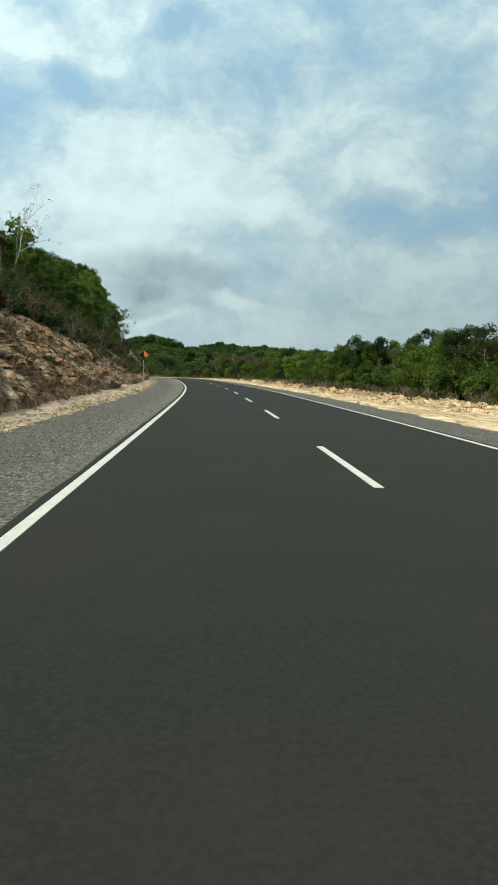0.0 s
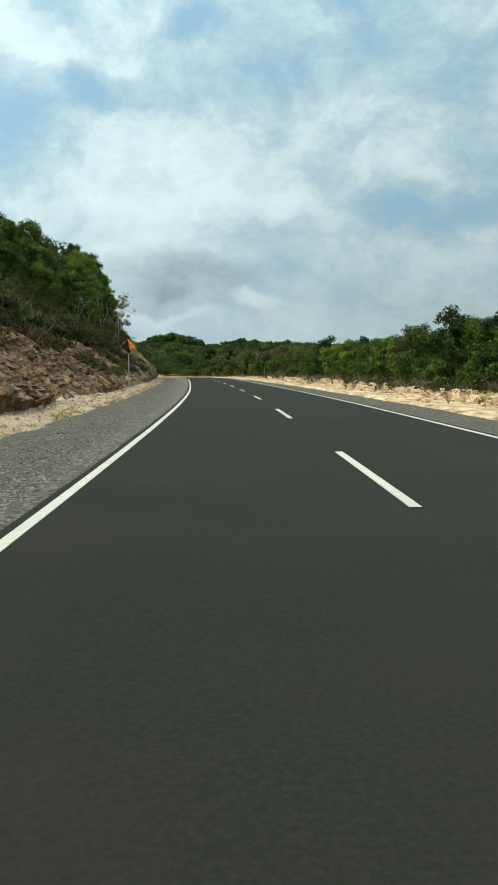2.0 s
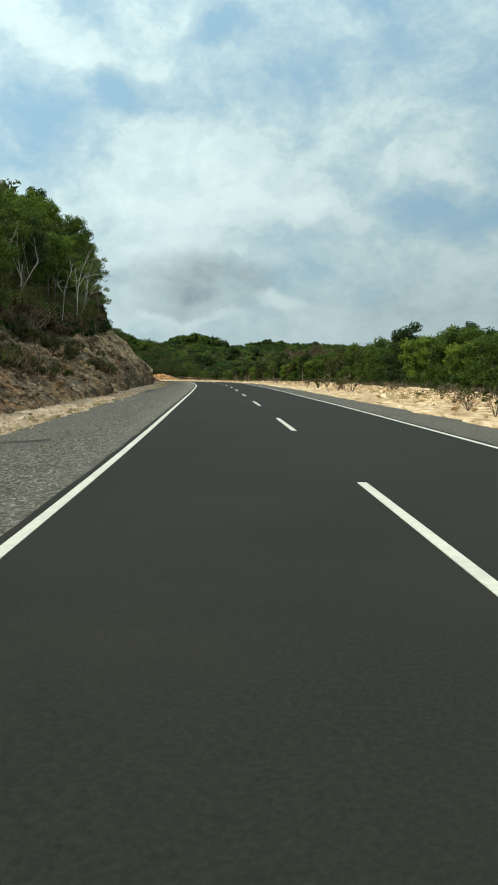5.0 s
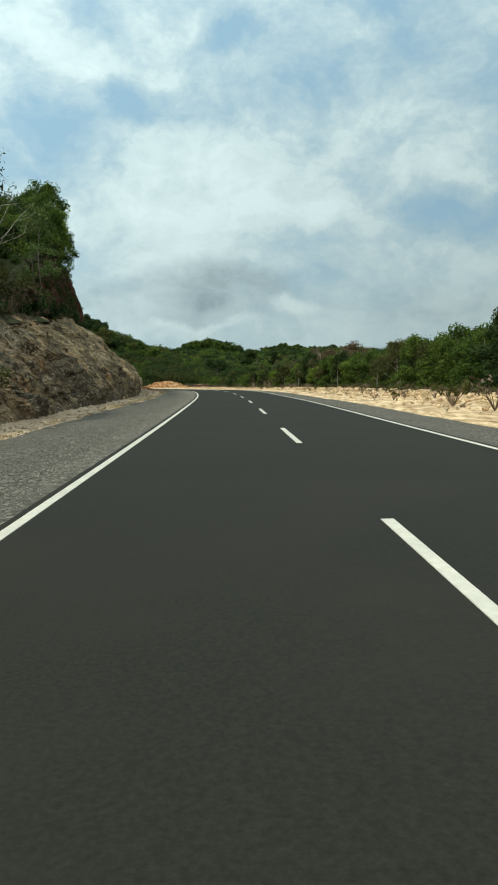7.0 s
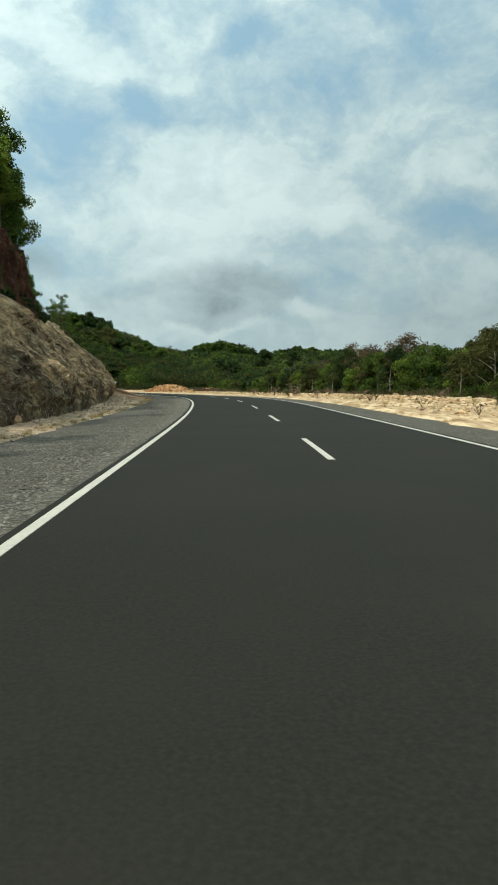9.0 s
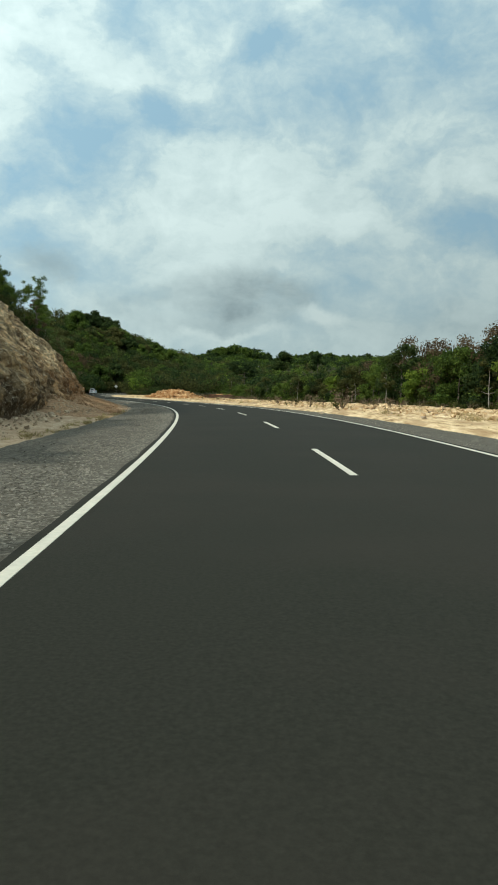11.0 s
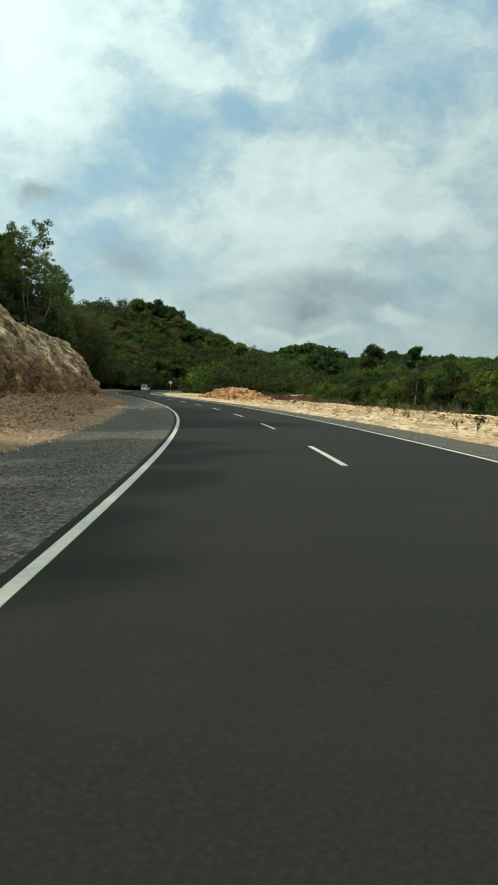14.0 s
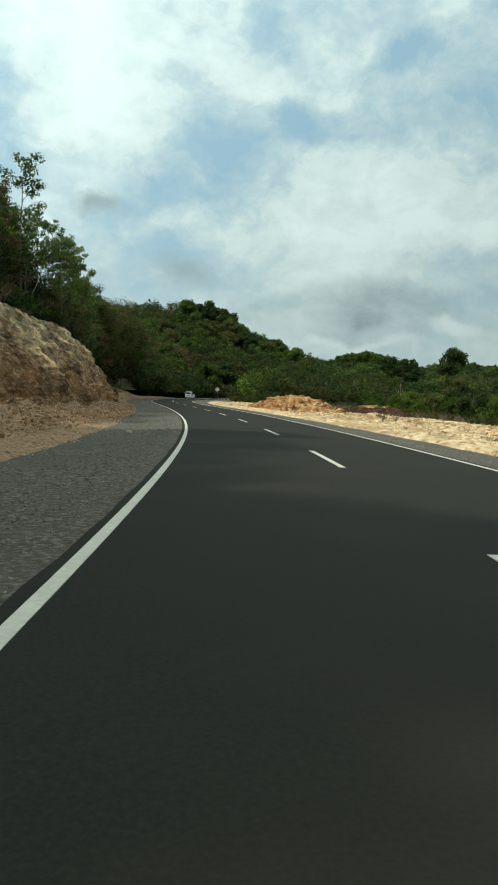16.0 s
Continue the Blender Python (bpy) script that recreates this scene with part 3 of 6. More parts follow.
GX, GY = np.meshgrid(gx, gy, indexing="ij")
gs, glat, _ = nearest(GX, GY)
# the sheet of the hillside lies over this part
under = (1 - step01(-13, -8.5, glat)) * step01(-70, -58, glat) * step01(-38, -25, gs) * (1 - step01(395, 420, gs))
tagged(sheet("ground", np.stack([GX, GY, land(GX, GY) - 5.0 * under], -1), FLOOR), "dark forest floor with leaf litter under the woods", "ground", kind="structure")

# ---------------------------------------------------------------- road, lines, shoulders
S2 = np.arange(-20.0, 446.0, 1.0)
RAG = 0.04 * fbm(S2 * 0.6, 0 * S2, 0 * S2 + 40, 4)
road = tagged(ribbon("road", S2, [-3.71 - RAG, -3.67 - RAG, 0.0, 3.78 + RAG, 3.84 + RAG], [-0.16, 0.0, 0.03, 0.0, -0.16], ASPHALT, smooth=False),
              "two-lane road of smooth dark grey asphalt", "road", kind="structure")


def crown_z(lat):
    return 0.03 * (1 - abs(lat) / 3.70) + 0.006


def stripe(name, s, lat, half, parent):
    return ribbon(name, s, [lat - half, lat - half, lat + half, lat + half],
                  [crown_z(lat) - 0.02, crown_z(lat), crown_z(lat), crown_z(lat) - 0.02], PAINT, parent, smooth=False)


stripe("edge_line", S2, LEFT_LINE, 0.060, road)
stripe("edge_line", S2, RIGHT_LINE, 0.06, road)
for k in range(-2, 33):
    s0 = 9.78 + 13.0 * k
    stripe("lane_dash", np.linspace(s0, s0 + 4.77, 6), 0.0, 0.06, road)

S1 = np.arange(-20.0, 430.0, 1.0)
left_out = np.interp(S1, [0, 60, 100, 130, 165, 190, 215, 240, 330, 430], [-6.4, -6.5, -6.9, -7.3, -7.2, -6.7, -6.5, -6.6, -7.4, -8])
tagged(ribbon("shoulder_left", S1, [left_out - 0.8, left_out, -4.4, -3.62], [-0.16, -0.09, -0.036, -0.005], GRAVEL),
       "grey crushed-stone shoulder along the road", "road shoulder", kind="structure")
tagged(ribbon("shoulder_right", S1, [3.66, 4.4, 6.1, 7.0], [-0.012, -0.040, -0.09, -0.16], GRAVEL),
       "grey gravel shoulder beside the sandy verge", "road shoulder", kind="structure")

# pale verge between shoulder and cutting
SV = np.arange(-20.0, 400.0, 0.45)
NV = 16
wob = fbm(SV * 0.35, 0 * SV, 0 * SV + 3.0, 4)
inner = np.interp(SV, S1, left_out) + 0.15 + 0.35 * wob
outer = cut_foot(SV) - 1.2
u = np.linspace(0, 1, NV)
LAT = inner[:, None] * (1 - u) + outer[:, None] * u
SS = np.broadcast_to(SV[:, None], LAT.shape)
bumps = fbm(SS * 1.3, LAT * 1.6, 0 * LAT, 4)
clod = fbm(SS * 3.1, LAT * 3.6, 0 * LAT + 30, 3)
H = -0.15 + 0.08 * step01(0, 0.10, u)[None] + 0.30 * (u ** 2.2)[None] + (0.07 * bumps + 0.05 * clod) * step01(0, 0.15, u)[None]
H = H + (1.2 * u ** 2.2)[None] * (1 + 0.5 * bumps) * (step01(182, 206, SV) * (1 - step01(300, 330, SV)))[:, None]
cut = int(np.searchsorted(SV, 190.0))
tagged(sheet("soil_apron", at(SS, LAT, H)[cut - 1:], EARTH, flip=False), "spilled red-brown earth at the foot of the cutting", "verge", kind="structure")
tagged(sheet("verge_left", at(SS, LAT, H)[:cut], VERGE, flip=False), "pale dusty soil strip with rubble at the foot of the cutting", "verge", kind="structure")

# ---------------------------------------------------------------- rock cutting
SC = np.concatenate([np.arange(-20.0, 20.0, 0.5), np.arange(20.0, 200.0, 0.24), np.arange(200.0, 300.0, 0.16), np.arange(300.0, 372.0, 0.5)])
NC = 56
u = np.linspace(0, 1, NC)
SS = np.broadcast_to(SC[:, None], (len(SC), NC))
foot, top, run = cut_foot(SC)[:, None], cut_top(SC)[:, None], cut_run(SC)[:, None]
edge_n = fbm(SC * 0.11, 0 * SC, 0 * SC + 8, 4)[:, None]
bulge = np.interp(SC, [140, 165], [1.2, 1.6])[:, None]
hh = top * (1 + 0.13 * edge_n) * u[None] ** 0.9
ll = foot - run * u[None] ** bulge
big = fbm(SS * 0.10, hh * 0.22, 0 * SS + 1.0, 4)
mid = fbm(SS * 0.55 + hh * 0.45, hh * 0.75, 0 * SS + 5.0, 5)
ledge = np.abs(fbm(SS * 0.16 + hh * 0.9, hh * 1.5 - SS * 0.25, 0 * SS + 9.0, 4))
keep = step01(0.0, 0.08, u)[None] * (1 - 0.5 * step01(0.9, 1.0, u)[None])
gutter = 0.22 - np.abs(fbm(SS * 0.75 + hh * 0.12, hh * 0.10, 0 * SS + 17.0, 4))
groove = 0.20 - np.abs(fbm(SS * 2.3 + hh * 0.25, hh * 0.30, 0 * SS + 31.0, 4))
rill = (-0.9 * gutter - 0.55 * groove) * step01(185, 215, SC)[:, None]
dip, rise = SS * 0.62 - hh * 0.78, SS * 0.78 + hh * 0.62
bend = 0.35 * mid
b_off, b_gap = blocks(dip / 1.7 + bend, rise / 0.62 + bend, 3.0)
c_off, c_gap = blocks(dip / 0.7 + bend, rise / 0.34 - bend, 9.0)
firm = np.interp(SC, [0, 110, 140, 190, 210, 300], [0.9, 0.85, 0.6, 0.42, 0.22, 0.22])[:, None]
chip = fbm(SS * 4.3, hh * 4.9, 0 * SS + 23.0, 3)
fine = fbm(SS * 1.7, hh * 2.1, 0 * SS + 13.0, 4)
ll = ll + keep * (0.8 * big + 0.20 * mid + 0.32 * (0.35 - ledge) + 0.12 * fine + (0.08 + 0.09 * step01(190, 215, SC)[:, None]) * chip + 1.0 * rill + firm * (0.42 * b_off - 0.16 * b_gap + 0.24 * c_off - 0.08 * c_gap)) * np.minimum(1, top / 4)
hh = hh + keep * 0.18 * mid - 0.3 * (1 - step01(0, 0.05, u)[None])
tagged(sheet("rock_cutting", at(SS, ll, hh), ROCK, smooth=False, flip=False),
       "steep roadside cutting of brown, ochre and grey broken rock", "rock face", kind="structure")

# hillside above it
SH = np.arange(-40.0, 440.0, 2.0)
back = np.concatenate([np.linspace(-0.6, 10, 12), np.linspace(12, 60, 14)])
SS = np.broadcast_to(SH[:, None], (len(SH), len(back)))
LL = (cut_foot(SH) - cut_run(SH))[:, None] - back[None]
hz = slope_height(SS, LL) + 0.5 * fbm(SS * 0.15, LL * 0.2, 0 * SS, 4) * step01(0, 4, back)[None]
hz = hz - 0.45 * (1 - step01(-0.6, 1.0, back)[None])
tagged(sheet("hillside", at(SS, LL, hz), LITTER, flip=False), "dry hillside of leaf litter and low plants above the cutting", "hillside", kind="structure")

# ---------------------------------------------------------------- sandy bench beyond the right shoulder
SB = np.arange(-20.0, 372.0, 0.5)
NB = 48
u = np.linspace(0, 1, NB)
inner = 5.75 + 0.45 * fbm(SB * 0.28, 0 * SB, 0 * SB + 2, 4)
width = np.interp(SB, [-20, 40, 80, 120, 160, 240, 300, 330, 372], [13.5, 13.0, 12.5, 17.0, 18.5, 20.5, 21.0, 26, 30])
LAT = inner[:, None] * (1 - u) + (width + 1.0 * fbm(SB * 0.1, 0 * SB, 0 * SB + 12, 3))[:, None] * u
SS = np.broadcast_to(SB[:, None], LAT.shape)
b1 = fbm(SS * 0.07, LAT * 0.8, 0 * LAT + 4, 4)
b2 = fbm(SS * 0.45, LAT * 2.0, 0 * LAT + 6, 4)
crust = np.maximum(fbm(SS * 0.11, LAT * 1.3, 0 * LAT + 15, 5), 0)
rim = step01(0.70, 0.90, u)[None] * (1 - step01(0.93, 1.0, u)[None])
H = -0.16 + 0.16 * step01(0, 0.07, u)[None] + (0.05 * b1 + 0.04 * b2 + 0.07 * crust) * step01(0.02, 0.15, u)[None] + rim * (0.05 + 0.25 * np.maximum(b1, 0))
H = H + 0.06 * step01(0.2, 0.8, u)[None] - 1.0 * step01(0.94, 1.0, u)[None]
tagged(sheet("sand_bench", at(SS, LAT, H), SAND, smooth=True, flip=True), "cream limestone sand bench with crusts beside the road", "sand verge", kind="structure")


def pebbles(name, pts, sizes, mat, rng, flat=0.7):
    """Rough eight-sided stones joined into one mesh."""
    base = np.array([(1, 0, 0), (0, 1, 0), (-1, 0, 0), (0, -1, 0), (0, 0, 1), (0, 0, -1)], float)
    tris = np.array([(0, 1, 4), (1, 2, 4), (2, 3, 4), (3, 0, 4), (1, 0, 5), (2, 1, 5), (3, 2, 5), (0, 3, 5)])
    n = len(pts)
    a = rng.uniform(0, 6.28, n)
    turn = np.linalg.qr(rng.normal(size=(n, 3, 3)))[0]
    V = np.einsum("nij,nkj->nki", turn, base[None] * rng.uniform(0.55, 1.3, (n, 6, 1))) * sizes[:, None, None]
    V[..., 2] *= flat
    x = V[..., 0] * np.cos(a)[:, None] - V[..., 1] * np.sin(a)[:, None]
    y = V[..., 0] * np.sin(a)[:, None] + V[..., 1] * np.cos(a)[:, None]
    V = np.stack([x, y, V[..., 2]], -1) + pts[:, None]
    F = (tris[None] + (np.arange(n) * 6)[:, None, None]).reshape(-1, 3)
    return mesh_ob(name, V.reshape(-1, 3), F, mat)


rng = np.random.default_rng(5)
n = 60000
s = np.where(rng.random(n) < 0.93, rng.uniform(-4, 212, n), rng.uniform(212, 262, n))
lat = -3.70 - rng.gamma(1.35, 0.62, n)
s, lat = s[lat > -6.6], lat[lat > -6.6]
n = len(s)
tagged(pebbles("gravel_stones", at(s, lat, -0.018 - 0.019 * (-lat - 3.9)), rng.uniform(0.011, 0.027, n) * rng.choice([1, 1, 1, 1, 1.5], n), STONE, rng, 0.6),
       "loose crushed grey stones on the shoulder", "gravel", kind="stuff")
n = 7000
s = rng.uniform(0, 290, n)
lat = 4.1 + rng.beta(1.4, 1.6, n) * 2.0
tagged(pebbles("gravel_stones", at(s, lat, -0.022 - 0.02 * (lat - 3.9)), rng.uniform(0.010, 0.026, n), STONE, rng),
       "loose grey stones on the far shoulder", "gravel", kind="stuff")
n = 4600
s = rng.uniform(-4, 214, n)
lat = cut_foot(s) + 0.9 - rng.gamma(1.6, 0.5, n) + rng.uniform(0, 0.9, n)
lift = -0.05 + 0.20 * np.clip((np.interp(s, S1, left_out) - lat) / 2.4, 0, 1) ** 2
tagged(pebbles("rubble", at(s, lat, lift), rng.gamma(1.3, 0.024, n) + 0.012, CHUNK, rng, 0.8), "pale rubble fallen from the cutting", "rubble", kind="stuff")
n = 9000
s = rng.uniform(196, 300, n)
lat = cut_foot(s) + 4.2 - rng.gamma(2.0, 0.9, n)
lat = np.minimum(lat, np.interp(s, S1, left_out) + 0.2)
tagged(pebbles("earth_clods", at(s, lat, 0.02 + 0.30 * np.clip(-lat - 7.2, 0, 3)), rng.gamma(1.4, 0.020, n) + 0.012, EARTH, rng, 0.7),
       "brown earth clods fallen on the soil apron", "rubble", kind="stuff")
n = 9000
s = rng.uniform(10, 372, n)
w = np.interp(s, SB, width)
lat = 6.2 + (w - 6.6) * rng.beta(2.6, 1.25, n)
tagged(pebbles("limestone_lumps", at(s, lat, 0.06 + 0.1 * rng.random(n)), rng.gamma(1.3, 0.055, n) + 0.02, SAND, rng, 0.6),
       "cream limestone lumps scattered on the sand", "rubble", kind="stuff")
n = 6000
s = rng.uniform(10, 340, n)
w = np.interp(s, SB, width)
lat = 6.4 + (w - 6.6) * rng.beta(1.6, 0.9, n)
clump = np.sin(s * 0.9 + lat) + np.sin(lat * 1.7 - s * 0.35) + rng.normal(0, 0.6, n)
s, lat = s[clump > 0.3], lat[clump > 0.3]
tagged(pebbles("earth_clods", at(s, lat, 0.04 + 0.05 * rng.random(len(s))), rng.gamma(1.4, 0.034, len(s)) + 0.02, CHUNK, rng, 0.5),
       "brown earth clods strewn over the sand", "rubble", kind="stuff")


# ---------------------------------------------------------------- trees and scrub
def tube(path, radii, sides=6):
    """A tapered tube along points: vertices and faces."""
    path = np.asarray(path, float)
    d = np.gradient(path, axis=0)
    d /= np.linalg.norm(d, axis=1, keepdims=True) + 1e-9
    ref = np.array([1.0, 0.13, 0.07])
    a = np.cross(d, ref)
    a /= np.linalg.norm(a, axis=1, keepdims=True) + 1e-9
    b = np.cross(d, a)
    ang = np.arange(sides) * 2 * np.pi / sides
    V = path[:, None] + np.asarray(radii)[:, None, None] * (a[:, None] * np.cos(ang)[None, :, None] + b[:, None] * np.sin(ang)[None, :, None])
    F = []
    for i in range(len(path) - 1):
        for j in range(sides):
            k = (j + 1) % sides
            F.append((i * sides + j, i * sides + k, (i + 1) * sides + k, (i + 1) * sides + j))
    return V.reshape(-1, 3), F


def join(pieces):
    V, F, n = [], [], 0
    for v, f in pieces:
        V.append(v)
        F += [tuple(i + n for i in q) for q in f]
        n += len(v)
    return np.concatenate(V), F


def leaf_cloud(rng, centres, radii, count, size, droop=0.2):
    """Small pointed leaf sprays round clump centres: vertices and faces."""
    k = len(centres)
    pick = rng.choice(k, count, p=radii ** 2 / np.sum(radii ** 2))
    d = rng.normal(size=(count, 3))
    d /= np.linalg.norm(d, axis=1, keepdims=True)
    r = radii[pick] * rng.random(count) ** 0.45
    c = centres[pick] + d * r[:, None] * np.array([1, 1, 0.75])
    face = d + rng.normal(size=(count, 3)) * 0.5 + np.array([0, 0, 0.35])
    face /= np.linalg.norm(face, axis=1, keepdims=True)
    out = np.cross(face, rng.normal(size=(count, 3))) - np.array([0, 0, droop])
    out /= np.linalg.norm(out, axis=1, keepdims=True)
    side = np.cross(out, face)
    side /= np.linalg.norm(side, axis=1, keepdims=True)
    L = size * rng.uniform(0.6, 1.4, count)
    W = L * rng.uniform(0.65, 1.0, count)
    V = np.stack([c - out * L[:, None] * 0.5 + side * W[:, None] * 0.5, c + out * L[:, None] * 0.55, c - out * L[:, None] * 0.4 - side * W[:, None] * 0.6], 1)
    F = np.arange(count * 3).reshape(-1, 3)
    return V.reshape(-1, 3), F


def tree(name, rng, height, spread, crown_low, clumps, count, leaf, leaf_mat, bark, radius, lean=0.0, tight=0.32, flat=False, limbs=7, bare=0):
    """A tree at the origin: trunk with limbs, and a crown of leaf sprays in uneven clumps."""
    root = new(name)
    m = 9
    zz = np.linspace(-0.4, height * 0.86, m)
    bend = np.cumsum(rng.normal(0, 0.05, (m, 2)) * height / m, axis=0)
    path = np.stack([bend[:, 0] + lean * zz, bend[:, 1], zz], -1)
    pieces = [tube(path, np.linspace(radius, radius * 0.22, m), 7)]
    centres, radii = [], []
    for i in range(limbs + bare):
        f = rng.uniform(crown_low * (0.75 if i >= limbs else 0.95), 0.95)
        p0 = np.array([np.interp(f * height * 0.86, zz, path[:, k]) for k in range(3)])
        a = rng.uniform(0, 6.28)
        reach = spread * rng.uniform(0.45, 0.95) * (1 - 0.45 * max(0, f - 0.55) / 0.45)
        tip = p0 + np.array([math.cos(a) * reach, math.sin(a) * reach, reach * rng.uniform(0.25, 0.9) * (0.4 if flat else 1)])
        midp = (p0 + tip) / 2 + np.array([0, 0, -0.08 * reach]) + rng.normal(0, 0.06 * reach, 3)
        q = np.array([p0, (p0 + midp) / 2 + rng.normal(0, 0.03 * reach, 3), midp, tip])
        pieces.append(tube(q, radius * np.array([0.42, 0.3, 0.2, 0.07]), 5))
        if i < limbs:
            centres.append(tip)
            radii.append(spread * tight * rng.uniform(0.8, 1.25))
        else:
            for _k in range(3):
                e = tip + rng.normal(0, 0.35 * reach, 3) + np.array([0, 0, 0.3 * reach])
                pieces.append(tube(np.array([midp, (midp + e) / 2 + rng.normal(0, 0.06 * reach, 3), e]), radius * np.array([0.16, 0.09, 0.03]), 4))
    lo, hi = crown_low * height, height
    while len(centres) < clumps:
        f = rng.random()
        prof = math.sqrt(max(0.05, 1 - (2 * f - 0.75) ** 2 / 1.6)) if not flat else 1.0
        a, r = rng.uniform(0, 6.28), spread * prof * rng.random() ** 0.5
        z = lo + (hi - lo) * f * 0.93
        cx, cy = (np.interp(z, zz, path[:, k]) for k in range(2))
        centres.append(np.array([cx + math.cos(a) * r, cy + math.sin(a) * r, z]))
        radii.append(spread * tight * rng.uniform(0.6, 1.15))
    mesh_ob("trunk", *join(pieces), bark, True, root)
    mesh_ob("crown", *leaf_cloud(rng, np.array(centres), np.array(radii), count, leaf), leaf_mat, False, root)
    return root


def plant_out(protos, spots, group, rng, lo=0.85, hi=1.15):
    """Copies of the prototypes at world points; the prototypes take the first spots."""
    used = set()
    for p, h in spots:
        i = int(rng.integers(len(protos)))
        z, turn = rng.uniform(lo, hi) * h, rng.uniform(0, 360)
        m = pose(p[0], p[1], p[2], rng.normal(0, 2), rng.normal(0, 2), turn)
        ob = protos[i]
        if i in used:
            ob = copy_thing(ob, m)
        else:
            ob.matrix_basis = m
            used.add(i)
        ob.scale = (z, z, z * rng.uniform(0.92, 1.08))
        ob["group"] = group
    for i, ob in enumerate(protos):
        if i not in used:
            for o in (*ob.children_recursive, ob):
                bpy.data.objects.remove(o)


def variants(n, rng, name, label, **kw):
    out = []
    for _ in range(n):
        t = tree(name, rng, **kw)
        out.append(tagged(t, label, "tree"))
    return out


# woods beyond the sand bench
rng = np.random.default_rng(21)
protos = variants(4, rng, "tree", "leafy green tree at the wood's edge behind the sand", height=7.0, spread=2.5, crown_low=0.14, clumps=34, count=7000, leaf=0.165,
                  leaf_mat=LEAF, bark=BARK, radius=0.11)
protos += variants(2, rng, "tree", "dark green dense tree at the wood's edge", height=7.4, spread=2.3, crown_low=0.16, clumps=32, count=6600, leaf=0.165,
                   leaf_mat=LEAF_DARK, bark=BARK, radius=0.12)
protos += variants(2, rng, "tree", "thinning olive-brown tree with pale trunk in the wood", height=6.8, spread=2.3, crown_low=0.30, clumps=26, count=4600, leaf=0.15,
                   leaf_mat=LEAF_OLIVE, bark=PALE_BARK, radius=0.08)
protos += variants(1, rng, "tree", "young yellow-green tree among the darker wood", height=6.0, spread=2.2, crown_low=0.12, clumps=28, count=3400, leaf=0.20,
                   leaf_mat=LEAF_BRIGHT, bark=BARK, radius=0.09)


def wood_edge(s):
    return np.interp(s, [-20, 40, 80, 120, 160, 240, 300, 330, 372, 470], [14, 14.5, 14.5, 18.5, 20, 22, 24, 32, 40, 46])


spots = []
s = -16.0
while s < 405:
    for row in range(2):
        lat = wood_edge(s) + 1.5 + row * 4.2 + rng.uniform(-1.2, 1.2)
        p = at(s + rng.uniform(-1.3, 1.3), lat)
        grow = np.interp(s, [40, 75, 115, 128, 148, 200, 250, 290, 330], [0.84, 0.95, 1.04, 1.14, 1.24, 1.25, 1.10, 0.85, 0.68])
        spots.append(((p[0], p[1], float(land(p[0], p[1])) - 0.1), float(grow) * (0.80 + 0.10 * row + 0.12 * rng.random())))
    s += 3.3
plant_out(protos, spots, "trees at the edge of the wood", rng, 0.93, 1.07)


# browned, thinning crowns in the middle of the wood
brown = variants(2, rng, "tree", "brown thinning tree with fine bare twigs in the wood", height=8.6, spread=2.6, crown_low=0.45, clumps=26, count=2600, leaf=0.17,
                 leaf_mat=LEAF_BROWN, bark=PALE_BARK, radius=0.09, bare=5)
spots = []
for s, lat in ((213, 25.0), (218, 27.5), (223, 25.5), (228, 28.0), (233, 26.0), (239, 28.5), (244, 26.5), (250, 29.0), (205, 27.0), (231, 31.0)):
    p = at(s, lat)
    spots.append(((p[0], p[1], float(land(p[0], p[1])) - 0.1), 1.0))
plant_out(brown, spots, "browned trees in the wood", rng)


def thicket(name, label, pts, heights, width, per, leaf, mat, rng, low=0.0, category="shrubs"):
    """Many crowns too dense to count, joined."""
    V, F, n = [], [], 0
    for p, h in zip(pts, heights):
        k = 13
        d = rng.normal(size=(k, 3))
        d[:, 2] = np.abs(d[:, 2]) * 0.9 - 0.15
        d /= np.linalg.norm(d, axis=1, keepdims=True)
        mid = low + (1 - low) * 0.45
        c = p + d * [width * h * 0.62, width * h * 0.62, h * (0.93 - mid)] * rng.uniform(0.75, 1.0, (k, 1)) + [0, 0, h * mid]
        r = width * h * rng.uniform(0.22, 0.36, k)
        v, f = leaf_cloud(rng, c, r, per, leaf)
        V.append(v)
        F.append(f + n)
        n += len(v)
    return tagged(mesh_ob(name, np.concatenate(V), np.concatenate(F), mat), label, category, kind="stuff")


def ground_points(s, lat, sink=0.1):
    p = at(s, lat)
    p[:, 2] = land(p[:, 0], p[:, 1]) - sink
    return p


# undergrowth that closes the wood's edge
n = 520
s = rng.uniform(-18, 415, n)
thicket("undergrowth", "dense green undergrowth along the wood's edge", ground_points(s, wood_edge(s) + rng.uniform(-0.4, 5.0, n)), rng.uniform(1.4, 4.2, n), 0.62, 560, 0.17,
        LEAF, rng)
n = 420
s = rng.uniform(15, 415, n)
thicket("undergrowth", "dark leafy undergrowth below the trees", ground_points(s, wood_edge(s) + rng.uniform(2.0, 9.0, n)), rng.uniform(2.0, 4.5, n), 0.6, 380, 0.23,
        LEAF_DARK, rng)
